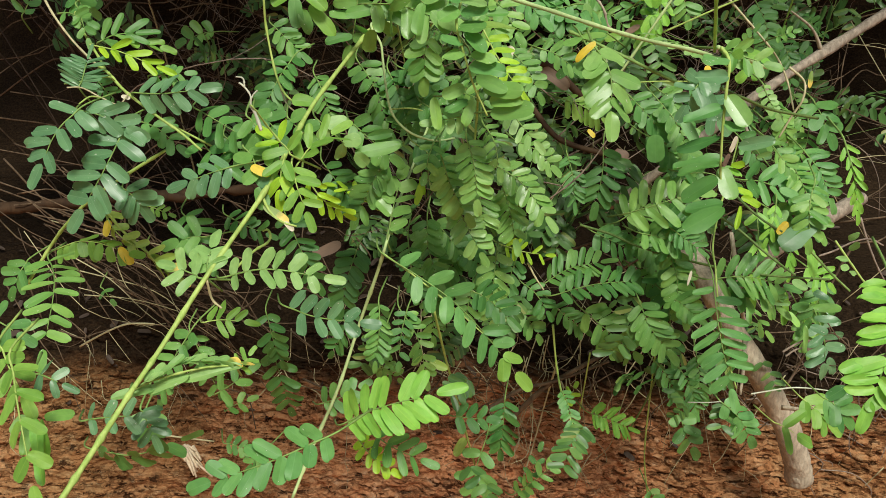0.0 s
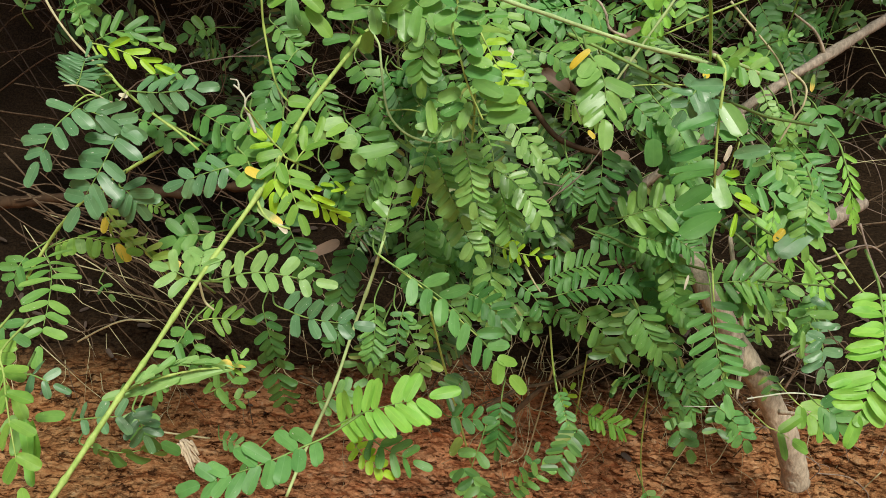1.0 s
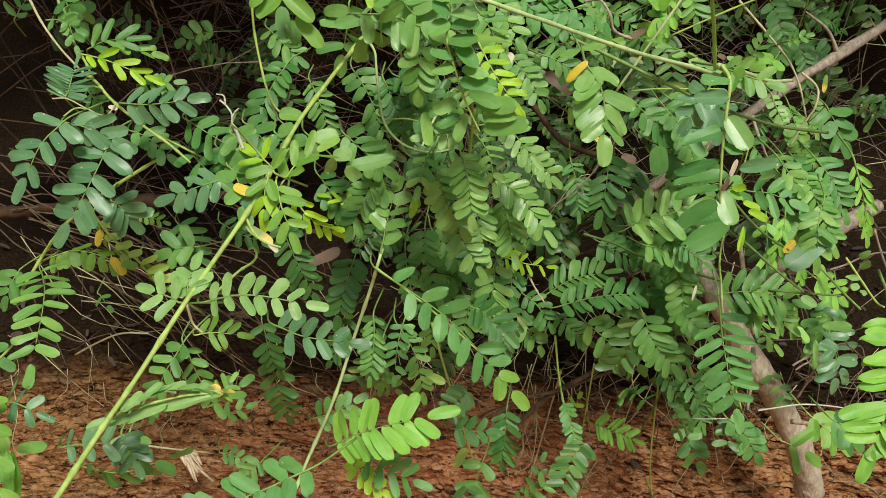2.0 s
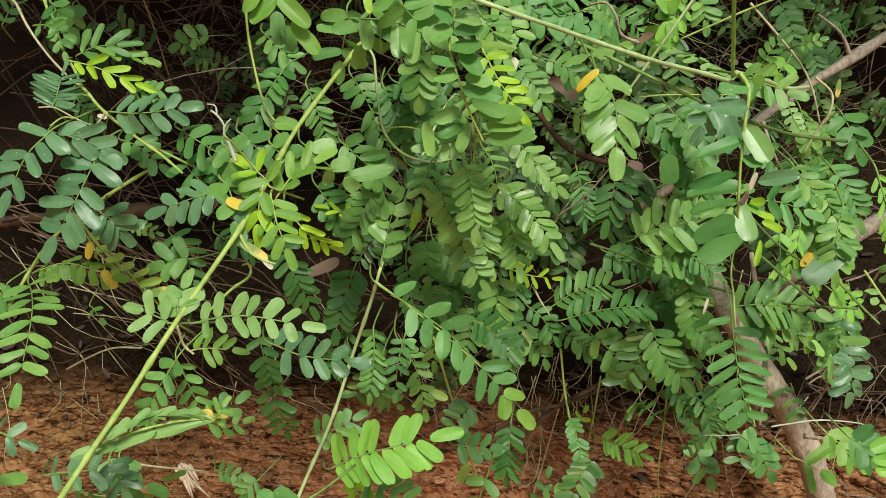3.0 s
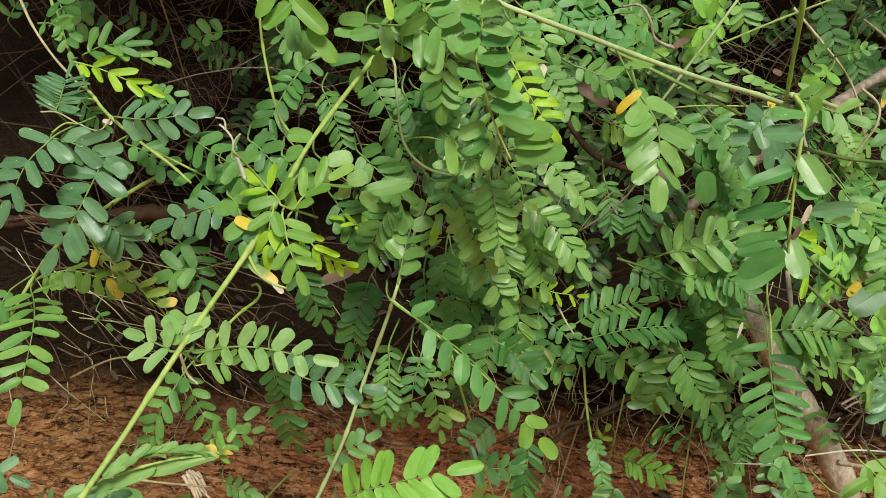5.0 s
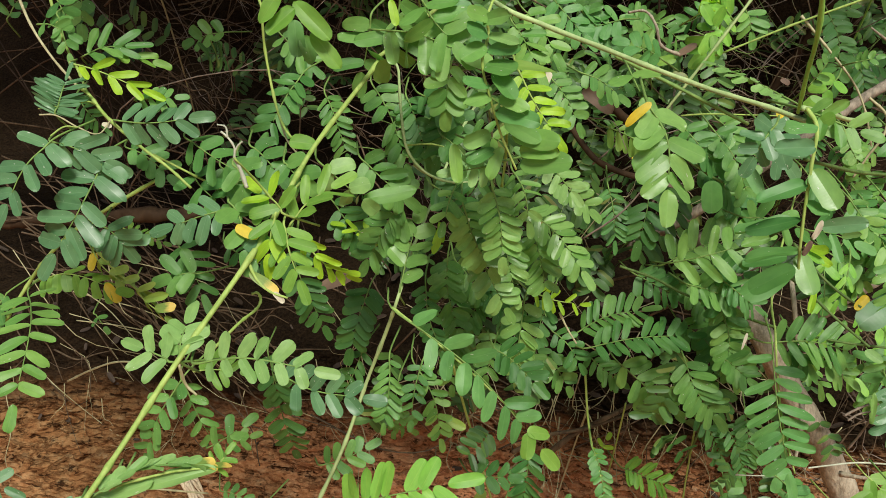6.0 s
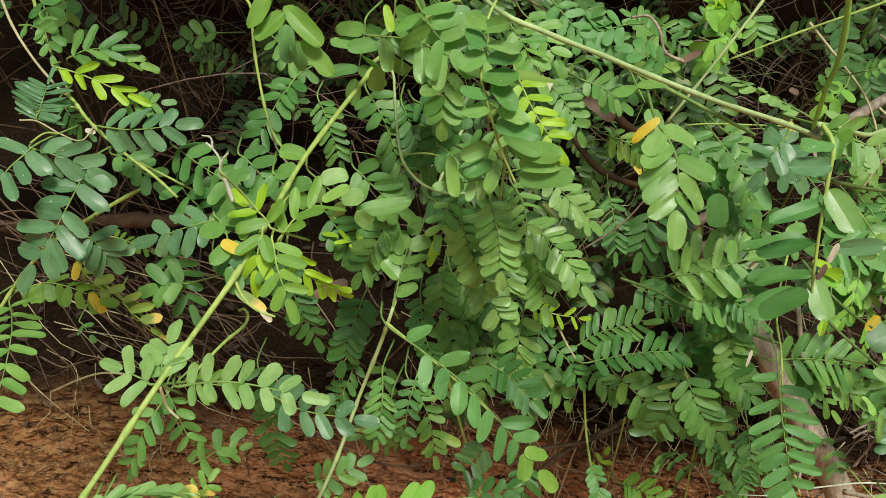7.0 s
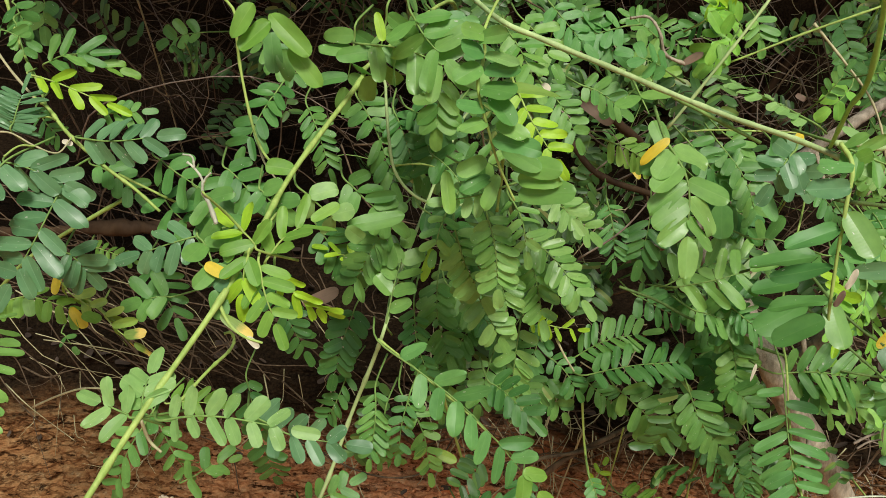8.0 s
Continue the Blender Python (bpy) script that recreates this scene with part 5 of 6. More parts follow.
leaflet(TOP, (0.080, 0.710, 1.065), (0.096, 0.698, 1.070), 0.0095, SAGE, roll=14)
leaflet(TOP, (0.084, 0.710, 1.067), (0.071, 0.698, 1.071), 0.0102, FRESH2, roll=-13)
stem(LONG, ((0.260, 0.655, 1.031), (0.264, 0.645, 1.022), (0.263, 0.640, 1.002), (0.263, 0.638, 0.978), (0.265, 0.640, 0.953), (0.267, 0.642, 0.942)), 0.0012, 0.0007, STEM)
stem(LONG, ((0.258, 0.655, 1.031), (0.287, 0.700, 1.023), (0.313, 0.740, 1.015), (0.346, 0.800, 1.011)), 0.0016, 0.0012, STEM_PALE)
leaflet(LONG, (0.263, 0.640, 1.023), (0.243, 0.630, 1.024), 0.0070, GREEN_COOL, roll=14)
leaflet(LONG, (0.263, 0.640, 1.013), (0.241, 0.630, 1.013), 0.0100, BLUE, roll=-6)
leaflet(LONG, (0.264, 0.640, 1.001), (0.277, 0.630, 0.983), 0.0130, SAGE, roll=10)
leaflet(LONG, (0.264, 0.640, 0.984), (0.273, 0.630, 0.979), 0.0080, GREEN_COOL, roll=-10)
leaflet(LONG, (0.262, 0.640, 0.993), (0.236, 0.630, 0.985), 0.0100, GREEN_COOL, roll=18)
# Next three: underside shade given by the deeper leaf colour.
leaflet(LONG, (0.263, 0.640, 0.974), (0.237, 0.648, 0.962), 0.0090, GREEN_DEEP, roll=30)
leaflet(LONG, (0.264, 0.640, 0.956), (0.238, 0.648, 0.947), 0.0090, GREEN_DEEP, roll=28)
leaflet(LONG, (0.264, 0.640, 0.946), (0.243, 0.646, 0.929), 0.0130, GREEN_DEEP, roll=16)
leaflet(LONG, (0.267, 0.645, 0.953), (0.274, 0.635, 0.933), 0.0130, SAGE)
leaflet(LONG, (0.280, 0.660, 0.965), (0.301, 0.650, 0.972), 0.0090, BLUE, roll=8)
leaflet(LONG, (0.299, 0.680, 0.955), (0.306, 0.670, 0.960), 0.0040, SOFT)
leaflet(LONG, (0.271, 0.632, 0.976), (0.268, 0.632, 0.965), 0.0030, HUSK, k=1)
leaflet(LONG, (0.268, 0.634, 0.964), (0.265, 0.634, 0.955), 0.0030, DEAD, k=1)
leaflet(LONG, (0.277, 0.660, 0.952), (0.283, 0.650, 0.954), 0.0060, LIME)
leaflet(LONG, (0.275, 0.660, 0.950), (0.281, 0.650, 0.948), 0.0050, LIME2)
leaflet(LONG, (0.303, 0.720, 0.911), (0.299, 0.710, 0.895), 0.0040, LIME)
leaflet(LONG, (0.260, 0.660, 1.030), (0.273, 0.650, 1.025), 0.0060, SOFT)
leaflet(LONG, (0.268, 0.680, 1.035), (0.280, 0.670, 1.029), 0.0050, SOFT)
leaflet(RIGHT, (0.288, 0.860, 1.001), (0.288, 0.850, 0.977), 0.0120, GREEN_COOL)
leaflet(RIGHT, (0.280, 0.870, 0.979), (0.293, 0.860, 0.973), 0.0100, GREEN_COOL)
leaflet(RIGHT, (0.295, 0.840, 0.987), (0.304, 0.830, 0.964), 0.0120, BLUE, roll=20)
leaflet(RIGHT, (0.280, 0.860, 0.961), (0.295, 0.850, 0.938), 0.0110, GREEN_COOL)
leaflet(RIGHT, (0.257, 0.860, 0.945), (0.258, 0.850, 0.921), 0.0170, GREEN_DEEP, roll=25)
leaflet(LONG, (0.307, 0.900, 1.023), (0.315, 0.900, 1.020), 0.0050, DEAD, k=7)
frond(RIGHT, (0.242, 0.920, 0.855), (0.299, 0.910, 0.879), 4, 0.0270, 0.0090, FRESH2, lean=68, fold=-6)
frond(RIGHT, (0.344, 0.850, 0.996), (0.357, 0.840, 0.970), 5, 0.0070, 0.0050, SOFT, lean=78, fold=-6)
frond(RIGHT, (0.352, 0.980, 1.011), (0.364, 0.970, 1.037), 4, 0.0110, 0.0050, GREEN)
frond(RIGHT, (0.393, 1.000, 1.032), (0.408, 0.990, 1.038), 3, 0.0090, 0.0050, FRESH2)
frond(RIGHT, (0.340, 0.800, 0.953), (0.359, 0.790, 0.929), 4, 0.0130, 0.0060, FRESH2, lean=55)
frond(TOP, (0.093, 0.750, 0.971), (0.065, 0.738, 0.965), 4, 0.0140, 0.0062, SOFT, lean=66, fold=-6, lift=.3)
frond(TOP, (0.068, 0.770, 0.982), (0.102, 0.758, 0.980), 4, 0.0152, 0.0068, FRESH2, lean=60, lift=.3)
frond(TOP, (0.100, 0.790, 0.960), (0.116, 0.778, 0.923), 5, 0.0139, 0.0057, SAGE, lean=68, fold=-6, lift=.3)
frond(TOP, (0.120, 0.800, 0.971), (0.145, 0.788, 0.945), 4, 0.0148, 0.0062, SOFT, lean=62, lift=.3)
frond(TOP, (0.059, 0.800, 0.940), (0.053, 0.788, 0.915), 3, 0.0134, 0.0059, FRESH2, lean=64, lift=.3)
stem(RIGHT, ((0.388, 0.860, 0.858), (0.407, 0.850, 0.844), (0.424, 0.840, 0.827), (0.440, 0.830, 0.813)), 0.0012, 0.0009, STEM_MID)
stem(RIGHT, ((0.420, 0.830, 0.860), (0.432, 0.820, 0.843), (0.443, 0.810, 0.828), (0.446, 0.800, 0.827)), 0.0010, 0.0008, STEM)
stem(RIGHT, ((0.488, 0.950, 0.856), (0.499, 0.950, 0.831), (0.511, 0.950, 0.808), (0.523, 0.950, 0.789)), 0.0012, 0.0009, TWIG_GREY)
stem(RIGHT, ((0.441, 0.920, 0.821), (0.455, 0.920, 0.827), (0.472, 0.920, 0.837), (0.488, 0.920, 0.841), (0.502, 0.920, 0.835)), 0.0010, 0.0007, TWIG_GREY)
stem(RIGHT, ((0.440, 0.980, 0.692), (0.450, 0.980, 0.700), (0.461, 0.980, 0.707)), 0.0014, 0.0010, TWIG_GREY)
stem(RIGHT, ((0.444, 0.980, 0.687), (0.453, 0.980, 0.695), (0.464, 0.980, 0.699)), 0.0012, 0.0008, TWIG_GREY)
stem(RIGHT, ((0.454, 0.990, 0.650), (0.458, 0.980, 0.672), (0.461, 0.970, 0.696)), 0.0013, 0.0010, TWIG_GREY)
leaflet(RIGHT, (0.419, 0.800, 0.869), (0.423, 0.792, 0.876), 0.0059, SOFT)
leaflet(RIGHT, (0.421, 0.800, 0.860), (0.426, 0.792, 0.868), 0.0059, SOFT)
leaflet(RIGHT, (0.422, 0.800, 0.851), (0.409, 0.792, 0.854), 0.0051, SOFT)
leaflet(RIGHT, (0.423, 0.800, 0.845), (0.414, 0.792, 0.845), 0.0060, SOFT)
leaflet(RIGHT, (0.425, 0.800, 0.841), (0.426, 0.792, 0.840), 0.0045, SOFT)
leaflet(RIGHT, (0.398, 0.860, 0.812), (0.410, 0.852, 0.806), 0.0087, SOFT)
leaflet(RIGHT, (0.408, 0.880, 0.778), (0.422, 0.872, 0.784), 0.0088, GREEN_COOL)
leaflet(RIGHT, (0.419, 0.860, 0.801), (0.431, 0.852, 0.799), 0.0082, BLUE)
leaflet(RIGHT, (0.417, 0.850, 0.789), (0.440, 0.842, 0.792), 0.0090, FRESH2)
leaflet(RIGHT, (0.427, 0.870, 0.772), (0.447, 0.862, 0.775), 0.0082, BLUE)
leaflet(RIGHT, (0.436, 0.900, 0.753), (0.451, 0.892, 0.749), 0.0092, BLUE)
leaflet(RIGHT, (0.410, 0.860, 0.844), (0.415, 0.852, 0.818), 0.0098, LIME2)
leaflet(RIGHT, (0.417, 0.930, 0.778), (0.417, 0.922, 0.744), 0.0071, FRESH)
leaflet(RIGHT, (0.419, 0.920, 0.760), (0.430, 0.912, 0.747), 0.0071, LIME2)
leaflet(RIGHT, (0.442, 0.930, 0.743), (0.443, 0.922, 0.714), 0.0050, SAGE, k=1)
leaflet(RIGHT, (0.473, 1.000, 0.701), (0.483, 0.992, 0.677), 0.0108, DEAD)


# Wood
def branch(points, r0, r1, mat, label, sides=14, rough=0.22, knots=0.0, name="branch", blunt=False):
    bm = bmesh.new()
    tube(bm, smooth_line(points, 14), r0, r1, sides, rough, points[0], knots, points[0][0] * 13)
    if blunt:
        end = Vector(points[-1]) - Vector(points[0])
        end -= (Vector(points[-1]) - Vector(points[-2])).normalized() * r1 * 0.45
        ball = bmesh.ops.create_icosphere(bm, subdivisions=3, radius=r1)["verts"]
        for v in ball:
            v.co = end + v.co * (1 + 0.16 * noise.noise(v.co * 90))
    ob = part(name, bm, mat, None, label, points[0])
    return tagged(ob, category="branch")


def side_twig(parent, points, r0, r1, mat=BARK):
    """A short broken twig on a branch."""
    bm = bmesh.new()
    tube(bm, smooth_line(points, 5), r0, r1, 7, 0.25, points[0])
    return part("side_twig", bm, mat, parent, "short broken side twig", points[0])


trunk = branch(((0.325, 1.200, 0.800), (0.345, 1.090, 0.778), (0.365, 1.030, 0.747), (0.391, 1.035, 0.705), (0.422, 1.040, 0.661), (0.451, 1.045, 0.617), (0.485, 1.055, 0.561), (0.505, 1.065, 0.517), (0.516, 1.075, 0.482)), 0.0125, 0.0168, BARK, "weathered grey-brown branch leaning against the red bank", sides=20, rough=0.13, blunt=True)
fallen = branch(((0.577, 1.186, 1.062), (0.489, 1.134, 1.013), (0.437, 1.113, 0.981), (0.392, 1.098, 0.950), (0.346, 1.100, 0.906), (0.284, 1.125, 0.842), (0.236, 1.177, 0.790)), 0.0062, 0.0055, BARK_SHADED, "long grey-brown fallen branch among the leaves")
branch(((0.541, 1.083, 0.851), (0.487, 1.049, 0.829), (0.426, 1.030, 0.791), (0.399, 1.037, 0.755), (0.384, 1.074, 0.712)), 0.0084, 0.0082, BARK_SHADED, "short brown stick behind the leaves")
branch(((-0.540, 1.038, 0.793), (-0.443, 1.043, 0.807), (-0.348, 1.047, 0.818), (-0.276, 1.066, 0.822), (-0.223, 1.124, 0.818), (-0.182, 1.201, 0.813)), 0.0068, 0.0062, BARK_DEEP_SHADE, "fallen log half hidden in the twigs, darkened for shade", rough=0.8, sides=16)
branch(((0.146, 1.152, 0.941), (0.184, 1.133, 0.901), (0.235, 1.123, 0.886), (0.275, 1.135, 0.876)), 0.0039, 0.0026, BARK_DEEP_SHADE, "brown stub of a broken branch")
branch(((0.156, 1.044, 0.997), (0.174, 1.043, 0.987), (0.199, 1.049, 0.964), (0.220, 1.077, 0.947)), 0.0046, 0.0042, BARK_DEEP_SHADE, "thin brown stick under the leaves")
branch(((0.374, 1.002, 0.821), (0.376, 0.984, 0.798), (0.386, 0.981, 0.752), (0.401, 1.004, 0.718)), 0.0025, 0.0023, BARK, "thin upright grey twig")
branch(((0.143, 1.095, 0.531), (0.186, 1.067, 0.594), (0.233, 1.072, 0.625), (0.275, 1.093, 0.644)), 0.0035, 0.0023, TWIG, "dry grey stick lying over the bank's edge")
branch(((0.115, 1.078, 0.554), (0.154, 1.062, 0.590), (0.198, 1.062, 0.605), (0.264, 1.086, 0.625)), 0.0027, 0.0020, TWIG, "dry grey stick lying over the bank's edge")
branch(((0.388, 0.904, 0.673), (0.404, 0.906, 0.676), (0.435, 0.911, 0.680), (0.481, 0.934, 0.668), (0.502, 0.943, 0.658)), 0.0009, 0.0006, GREY_STEM, "thin curved white straw over the branch")
branch(((0.322, 0.894, 0.664), (0.341, 0.896, 0.664), (0.357, 0.898, 0.665)), 0.0007, 0.0005, GREY_STEM, "thin curved white straw over the branch")
side_twig(trunk, ((0.400, 0.99, 0.705), (0.392, 0.955, 0.69), (0.388, 0.94, 0.655)), 0.0032, 0.0014)
side_twig(trunk, ((0.455, 1.0, 0.615), (0.475, 0.985, 0.622), (0.492, 0.982, 0.63)), 0.003, 0.0016)
side_twig(fallen, ((0.489, 1.134, 1.013), (0.47, 1.12, 1.04), (0.44, 1.11, 1.06)), 0.0028, 0.001)
side_twig(fallen, ((0.392, 1.098, 0.95), (0.40, 1.085, 0.925), (0.415, 1.08, 0.895)), 0.0026, 0.001)


# Dry twigs tangled over the topsoil and under the shrub
def twig_tangle(name, count, x0, x1, z0, z1, seed, label, mat, out=0.09, slope=(-1.2, 1.2), size=(0.10, 0.32), thick=(0.0007, 0.0019)):
    r = random.Random(seed)
    bm = bmesh.new()
    for _ in range(count):
        x, z = r.uniform(x0, x1), r.uniform(z0, z1)
        y = bank_y(x, z) - r.uniform(-0.01, out)
        a = r.uniform(*slope)
        s = r.uniform(*size)
        way = Vector((math.cos(a), r.uniform(-0.25, 0.25), -math.sin(a))).normalized()
        p = Vector((x, y, z))
        bow = Vector([r.uniform(-1, 1) for _ in "xyz"]) * s * 0.22
        kink = Vector([r.uniform(-1, 1) for _ in "xyz"]) * s * 0.13
        line = smooth_line((p - way * s / 2, p - way * s * 0.1 + bow, p + way * s * 0.2 + bow * 0.6 + kink, p + way * s / 2), 4)
        w = r.uniform(*thick)
        tube(bm, line, w, w * 0.5, 5, 0.0)
        for _ in range(r.randrange(3)):
            k = r.randrange(3, len(line) - 2)
            d = (way + Vector([r.uniform(-0.9, 0.9) for _ in "xyz"])).normalized()
            tube(bm, smooth_line((line[k], line[k] + d * s * 0.15, line[k] + d * s * 0.3 + kink), 3), w * 0.6, w * 0.3, 4, 0.0)
    return tagged(part(name, bm, mat), label, "twigs", kind="stuff")


twig_tangle("dry_twigs", 75, -0.62, 0.0, 0.60, 0.72, 3, "tangle of dry brown twigs over dark soil", TWIG, out=0.25, slope=(-0.6, 1.5), size=(0.05, 0.20), thick=(0.0005, 0.0015))
twig_tangle("dry_twigs", 110, -0.75, 0.1, 0.74, 1.15, 4, "tangle of dry brown twigs in the shade", TWIG, out=0.8, size=(0.08, 0.30), thick=(0.0005, 0.0016))
twig_tangle("dry_twigs", 100, 0.0, 0.65, 0.53, 0.68, 5, "dry twigs and roots hanging over the bank's edge", TWIG, out=0.06, size=(0.05, 0.17), thick=(0.0006, 0.0014))
twig_tangle("dry_twigs", 90, 0.25, 0.8, 0.7, 1.15, 6, "dry twigs under the leaves", TWIG, out=0.9)
twig_tangle("dry_grass", 60, -0.2, 0.5, 0.48, 0.62, 8, "straw-coloured dry grass stalks on the red soil", STRAW, out=0.05, slope=(0.9, 2.2), size=(0.06, 0.18), thick=(0.0005, 0.001))
twig_tangle("dry_grass", 60, 0.0, 0.6, 0.55, 0.70, 18, "pale dry stalks tangled over the dark litter", STRAW, out=0.16, slope=(-0.5, 2.4), size=(0.05, 0.2), thick=(0.0004, 0.001))
twig_tangle("dry_twigs", 45, 0.42, 0.85, 0.60, 0.78, 19, "brown twigs heaped in the shade behind the branch", TWIG, out=0.22, slope=(-0.9, 2.2), size=(0.06, 0.22), thick=(0.0006, 0.0016))
twig_tangle("dry_twigs", 26, 0.46, 0.72, 0.44, 0.60, 20, "thin grey twigs caught on the soil beside the branch", TWIG_GREY, out=0.05, slope=(0.3, 1.9), size=(0.05, 0.16), thick=(0.0005, 0.0011))
twig_tangle("rootlets", 40, -0.6, 0.7, 0.42, 0.56, 9, "thin rootlets hanging down the red soil", STRAW, out=0.012, slope=(0.8, 2.3), size=(0.04, 0.16), thick=(0.0004, 0.0009))


twig_tangle("thin_stems", 70, -0.05, 0.68, 0.76, 1.16, 14, "thin green stems crossing among the leaves", STEM_MID, out=0.95, size=(0.08, 0.26), thick=(0.0004, 0.0009))
twig_tangle("thin_stems", 45, -0.05, 0.68, 0.76, 1.16, 15, "thin straw-coloured stems crossing among the leaves", STRAW, out=0.95, size=(0.06, 0.22), thick=(0.0004, 0.0008))


twig_tangle("dry_twigs", 130, -0.62, 0.08, 0.86, 1.22, 24, "thin brown twigs crossing in the dark hollow", TWIG, out=1.05, size=(0.10, 0.36), thick=(0.0006, 0.0015))
twig_tangle("dry_twigs", 60, -0.62, 0.30, 0.80, 1.20, 25, "thin grey twigs crossing in the dark hollow", TWIG_GREY, out=1.1, size=(0.10, 0.34), thick=(0.0005, 0.0011))
twig_tangle("dry_twigs", 60, 0.10, 0.75, 0.80, 1.16, 26, "thin grey twigs behind the shrub's leaves", TWIG_GREY, out=1.0, size=(0.08, 0.28), thick=(0.0005, 0.0012))


def twig_fan(count, start, end, width, seed, mat, label, thick=(0.0006, 0.0014)):
    """A brush of long thin twigs that hang together from one side, as a dead shoot leaves them."""
    r = random.Random(seed)
    bm = bmesh.new()
    start, end = Vector(start), Vector(end)
    for _ in range(count):
        a = start + Vector([r.uniform(-1, 1) * w for w in width])
        b = end + Vector([r.uniform(-1.4, 1.4) * w for w in width])
        f, g = sorted((r.uniform(0, 0.5), r.uniform(0.5, 1.1)))
        a, b = a.lerp(b, f), a.lerp(b, g)
        s = (b - a).length
        m1 = a.lerp(b, 0.35) + Vector([r.uniform(-1, 1) for _ in "xyz"]) * s * 0.10
        m2 = a.lerp(b, 0.7) + Vector([r.uniform(-1, 1) for _ in "xyz"]) * s * 0.10 - Vector((0, 0, s * 0.03))
        w = r.uniform(*thick)
        tube(bm, smooth_line((a, m1, m2, b), 4), w, w * 0.45, 5, 0.0)
    return tagged(part("dead_brush", bm, mat), label, "twigs", kind="stuff")


twig_fan(26, (-0.50, 1.05, 0.84), (-0.12, 1.10, 0.60), (0.10, 0.06, 0.07), 21, TWIG, "brush of thin dead twigs hanging over the soil")
twig_fan(24, (-0.52, 1.15, 1.10), (-0.30, 1.2, 0.80), (0.12, 0.08, 0.10), 22, TWIG_SHADED, "dark thin twigs in the shrub's shade")
twig_fan(16, (-0.50, 1.0, 0.86), (-0.24, 1.03, 0.75), (0.06, 0.03, 0.05), 27, TWIG, "thin dry twigs crossing the shade-toned log", (0.0005, 0.0012))
twig_fan(10, (-0.45, 1.0, 0.78), (-0.2, 1.02, 0.62), (0.08, 0.05, 0.06), 23, STRAW, "few pale dry stalks among dead twigs", (0.0005, 0.001))


# Fallen leaflets on the dark soil
def fallen_leaves(count, x0, x1, z0, z1, seed, label):
    r = random.Random(seed)
    verts, faces = [], []
    for _ in range(count):
        x, z = r.uniform(x0, x1), r.uniform(z0, z1)
        root = Vector((x, bank_y(x, z) - 0.004, z + 0.004))
        along = Vector((r.uniform(-1, 1), r.uniform(-0.5, 0.5), r.uniform(-0.6, 0.6)))
        size = r.uniform(0.009, 0.021)
        m = blade_pose(root, along, Vector((r.uniform(-0.5, 0.5), -0.6, 0.8)), size, size * r.uniform(0.3, 0.5))
        me = BLADES[r.choice((1, 5, 9, 16))]
        k = len(verts)
        verts += [m @ v.co for v in me.vertices]
        faces += [[k + i for i in f.vertices] for f in me.polygons]
    me = bpy.data.meshes.new("fallen_leaves")
    me.from_pydata(verts, [], faces)
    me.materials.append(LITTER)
    me.shade_smooth()
    return tagged(new("fallen_leaves", me), label, "leaf litter", kind="stuff")


fallen_leaves(220, -0.7, 0.75, 0.57, 0.72, 31, "brown fallen leaflets on the shade-darkened topsoil")
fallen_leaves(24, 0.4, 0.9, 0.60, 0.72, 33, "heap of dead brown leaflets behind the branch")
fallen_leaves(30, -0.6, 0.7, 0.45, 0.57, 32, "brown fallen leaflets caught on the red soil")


# Loose clods of clay on the ledges of the bank
def clods(count, x0, x1, z0, z1, seed, label):
    r = random.Random(seed)
    verts, faces = [], []
    ball = bmesh.new()
    bmesh.ops.create_icosphere(ball, subdivisions=2, radius=1.0)
    shape = [v.co.copy() for v in ball.verts]
    tris = [[v.index for v in f.verts] for f in ball.faces]
    ball.free()
    for _ in range(count):
        x, z = r.uniform(x0, x1), r.uniform(z0, z1)
        at = Vector((x, bank_y(x, z), z))
        size = 0.0016 + 0.0048 * r.random() ** 3
        off = Vector((r.uniform(0, 99), 0, 0))
        k = len(verts)
        for v in shape:
            w = v * (1 + 0.55 * noise.noise(v * 1.4 + off)) * size
            verts.append(at + Vector((w.x * 1.3, w.y, w.z * 0.75)))
        faces += [[k + i for i in f] for f in tris]
    me = bpy.data.meshes.new("clods")
    me.from_pydata(verts, [], faces)
    me.materials.append(SOIL)
    return tagged(new("clods", me), label, "soil clods", kind="stuff")


clods(900, -0.62, 0.68, 0.36, 0.58, 51, "loose red clay clods on the bank's face")


# A pale splintered stub sticking out of the soil
def wood_stub(at, label):
    root = thing("wood_stub", at, label, "wood stub")
    r = random.Random(5)
    way = Vector((0.75, -0.45, -0.55)).normalized()
    for k in range(18):
        bm = bmesh.new()
        a = Vector(at) + Vector((r.uniform(-0.008, 0.008), r.uniform(0.0, 0.016), r.uniform(-0.009, 0.009)))
        b = a + (way + Vector([r.uniform(-0.22, 0.22) for _ in "xyz"])) * r.uniform(0.014, 0.040)
        tube(bm, [a, a.lerp(b, 0.55), b], r.uniform(0.0012, 0.0032), r.uniform(0.0003, 0.0016), 5, 0.6, a)
        part("splinter", bm, CUT_WOOD, root, "", a)
    return root


wood_stub((-0.299, 1.077, 0.460), "pale splintered wood stub in the red soil")


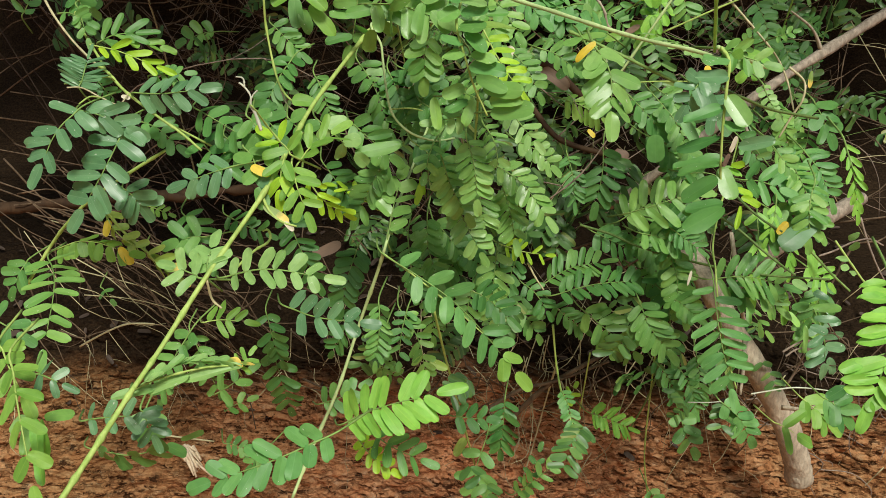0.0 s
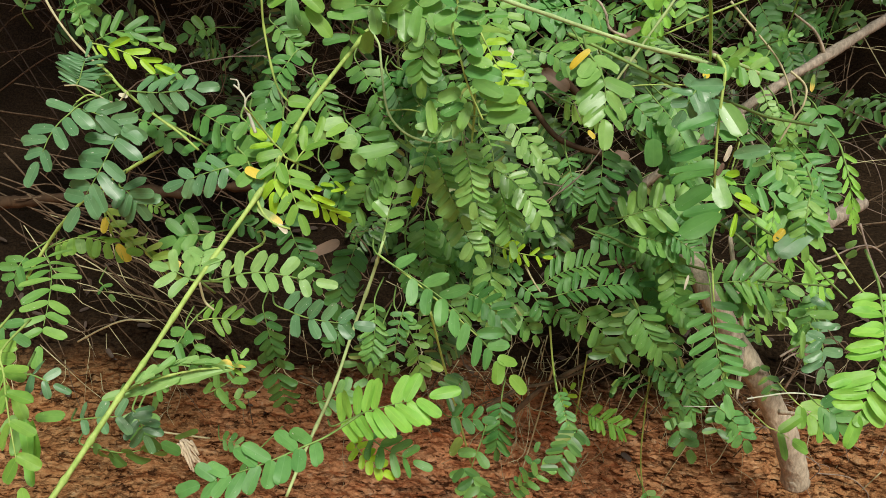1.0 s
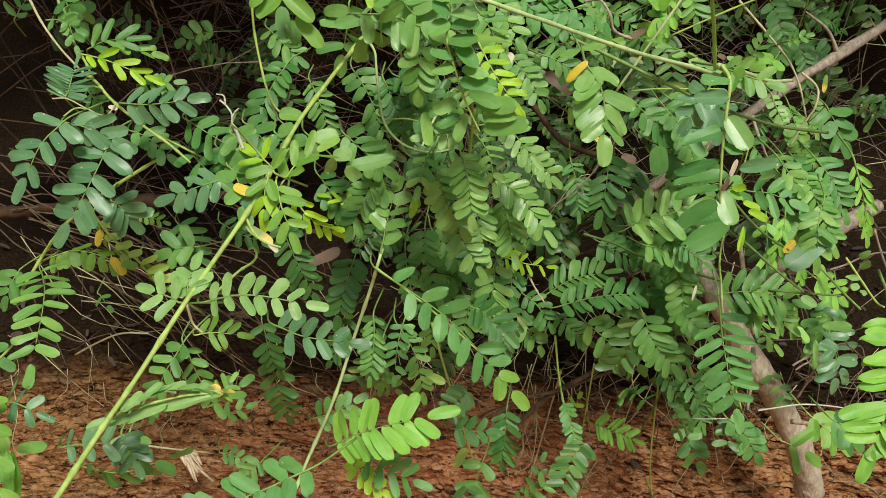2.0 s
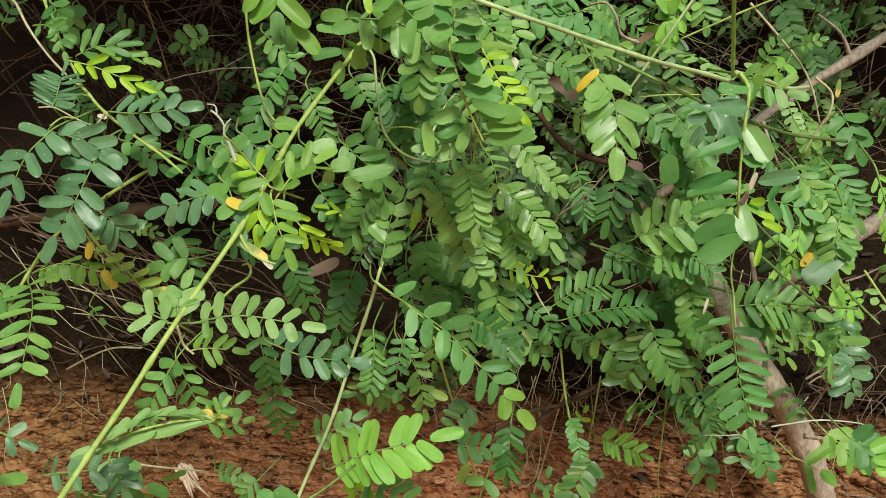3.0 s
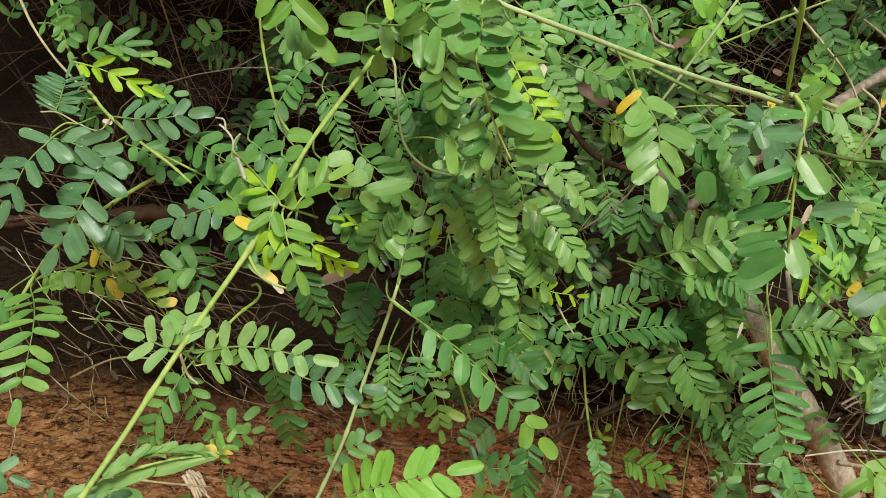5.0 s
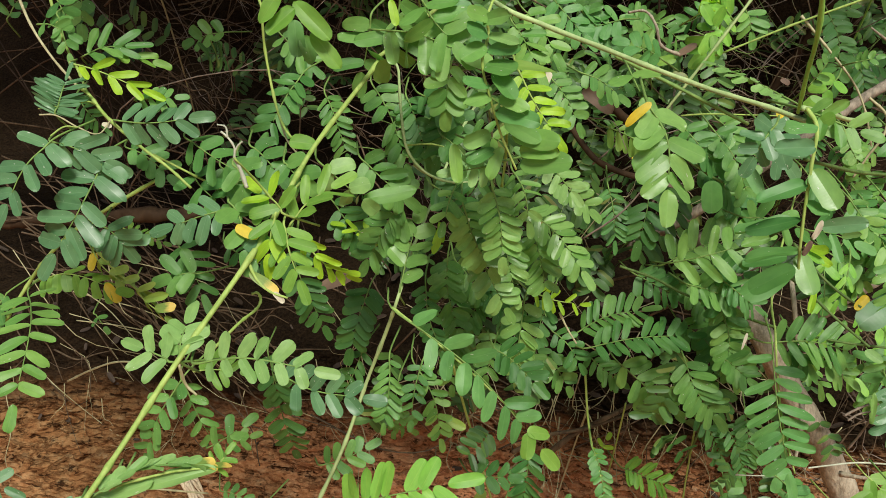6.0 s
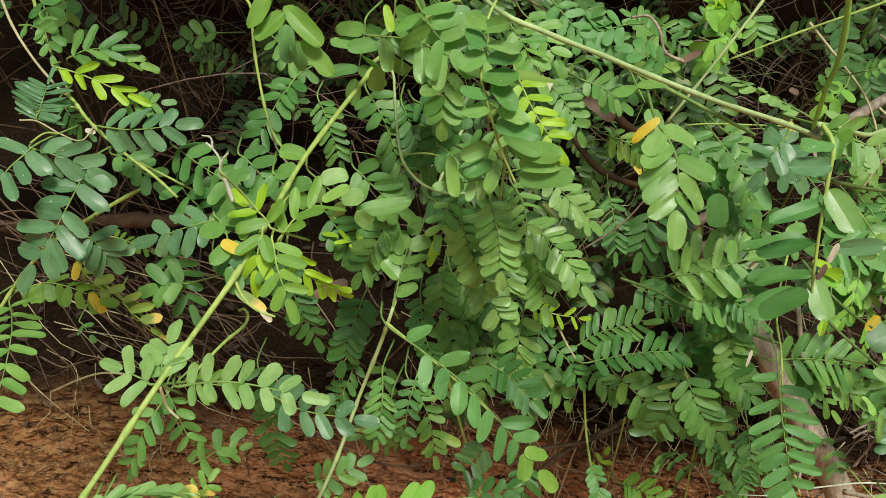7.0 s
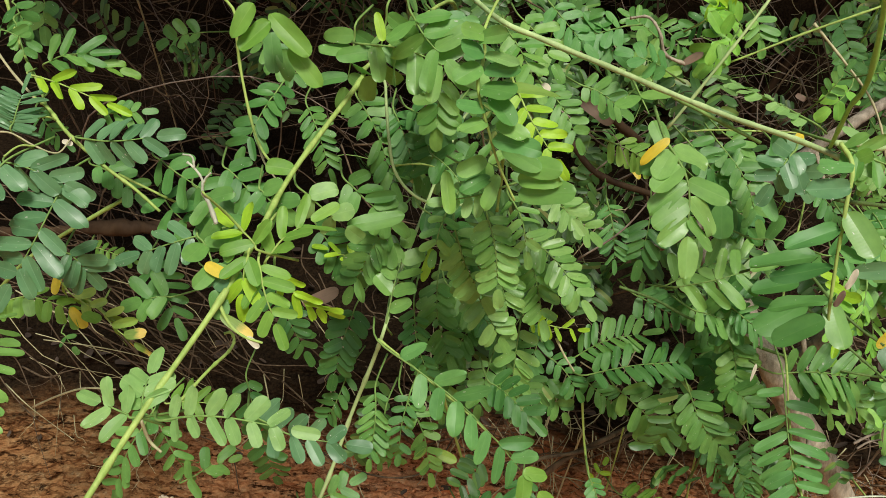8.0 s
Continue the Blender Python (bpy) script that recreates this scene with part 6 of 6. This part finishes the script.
# Leaves deep inside the shrub, too many to count, dimmed by a darkened colour
def inner_leaves(count, x0, x1, z0, z1, seed, mat, near, far, label, size_by=1.0):
    r = random.Random(seed)
    verts, faces = [], []
    for _ in range(count):
        x, z = r.uniform(x0, x1), r.uniform(z0, z1)
        base = Vector((x, bank_y(x, z) - r.uniform(near, far), z))
        way = Vector((r.uniform(-0.8, 0.8), r.uniform(-0.7, 0.1), r.uniform(-1.0, 0.35))).normalized()
        up = (OUTWARD + Vector([r.uniform(-0.6, 0.6) for _ in "xyz"]))
        up = (up - way * up.dot(way)).normalized()
        side = way.cross(up)
        n, size = r.randrange(4, 8), r.uniform(0.017, 0.026) * size_by
        step = size * r.uniform(0.42, 0.6)
        for p in range(n):
            root = base + way * step * (p + 1) + up * 0.02 * math.sin(p / n * 3)
            for s in (-1, 1):
                along = (way * 0.5 + side * s + up * r.uniform(-0.3, 0.3)).normalized()
                m = blade_pose(root, along, up + Vector([r.uniform(-0.3, 0.3) for _ in "xyz"]), size * r.uniform(0.85, 1.1), size * 0.42)
                me = BLADES[r.choice((0, 6, 12)) + r.randrange(6)]
                k = len(verts)
                verts += [m @ v.co for v in me.vertices]
                faces += [[k + i for i in f.vertices] for f in me.polygons]
    me = bpy.data.meshes.new("inner_leaves")
    me.from_pydata(verts, [], faces)
    me.materials.append(mat)
    me.shade_smooth()
    return tagged(new("inner_leaves", me), label, "foliage", kind="stuff")


def shrub_crown(count, centre, reach, seed):
    """An unseen crown added to cast shade: fronds scattered in a flattened, uneven ball of leaves."""
    r = random.Random(seed)
    verts, faces = [], []
    while count:
        p = Vector([r.uniform(-1, 1) for _ in "xyz"])
        if p.length > 0.8 + 0.35 * noise.noise(p * 2.2 + Vector((seed, 0, 0))):
            continue
        count -= 1
        base = Vector(centre) + Vector([a * b for a, b in zip(p, reach)])
        way = (p + Vector([r.uniform(-0.8, 0.8) for _ in "xyz"])).normalized()
        up = Vector((r.uniform(-0.4, 0.4), r.uniform(-0.6, 0.2), 1.0))
        up = (up - way * up.dot(way)).normalized()
        side, size = way.cross(up), r.uniform(0.024, 0.034)
        for n in range(r.randrange(5, 8)):
            for s in (-1, 1):
                m = blade_pose(base + way * size * 0.5 * (n + 1), (way * 0.5 + side * s).normalized(), up + Vector([r.uniform(-0.3, 0.3) for _ in "xyz"]), size, size * 0.45)
                me = BLADES[r.choice((0, 6, 12)) + r.randrange(6)]
                k = len(verts)
                verts += [m @ v.co for v in me.vertices]
                faces += [[k + i for i in f.vertices] for f in me.polygons]
    me = bpy.data.meshes.new("shrub_crown")
    me.from_pydata(verts, [], faces)
    me.materials.append(INNER)
    me.shade_smooth()
    return tagged(new("shrub_crown", me), "unseen leafy crown added above to shade the bank", "foliage", kind="stuff")


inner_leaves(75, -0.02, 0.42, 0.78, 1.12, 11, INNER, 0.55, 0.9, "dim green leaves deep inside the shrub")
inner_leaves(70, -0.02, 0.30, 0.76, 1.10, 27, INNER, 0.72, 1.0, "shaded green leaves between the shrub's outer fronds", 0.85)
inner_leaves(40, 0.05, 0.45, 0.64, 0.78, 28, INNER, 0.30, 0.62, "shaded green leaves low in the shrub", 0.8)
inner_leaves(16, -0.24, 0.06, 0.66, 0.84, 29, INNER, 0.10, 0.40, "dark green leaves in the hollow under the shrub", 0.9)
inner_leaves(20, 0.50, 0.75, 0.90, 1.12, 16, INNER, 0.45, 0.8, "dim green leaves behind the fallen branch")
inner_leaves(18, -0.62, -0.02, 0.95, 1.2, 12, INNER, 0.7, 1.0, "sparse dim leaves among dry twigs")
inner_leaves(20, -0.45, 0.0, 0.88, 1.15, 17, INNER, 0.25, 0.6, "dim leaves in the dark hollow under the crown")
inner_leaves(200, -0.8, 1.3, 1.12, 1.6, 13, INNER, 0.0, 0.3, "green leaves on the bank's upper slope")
# Clumps added above the view; the front two sit where they block sun.
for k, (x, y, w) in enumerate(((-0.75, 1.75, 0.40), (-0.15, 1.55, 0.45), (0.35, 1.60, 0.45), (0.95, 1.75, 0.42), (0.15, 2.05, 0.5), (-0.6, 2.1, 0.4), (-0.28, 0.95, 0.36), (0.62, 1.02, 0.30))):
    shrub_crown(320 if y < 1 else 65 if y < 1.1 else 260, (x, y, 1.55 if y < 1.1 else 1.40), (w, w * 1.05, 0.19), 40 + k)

# Stems added so that the unseen crown doesn't float.
for k, (x, y, w) in enumerate(((-0.3, 0.98, 0.010), (0.6, 1.05, 0.008), (-0.65, 1.75, 0.009), (0.05, 1.6, 0.012), (0.9, 1.75, 0.009))):
    foot = (x * 0.55 + 0.05, 2.0, 0.84)
    stem(BUSH, (foot, (x * 0.75, 2.0 - (2.0 - y) * 0.2, 1.12), (x * 0.9, 2.0 - (2.0 - y) * 0.6, 1.36), (x, y, 1.5)), w, w * 0.5, BARK_DEEP_SHADE, "woody_stem", "dark woody stem added to carry the unseen crown")
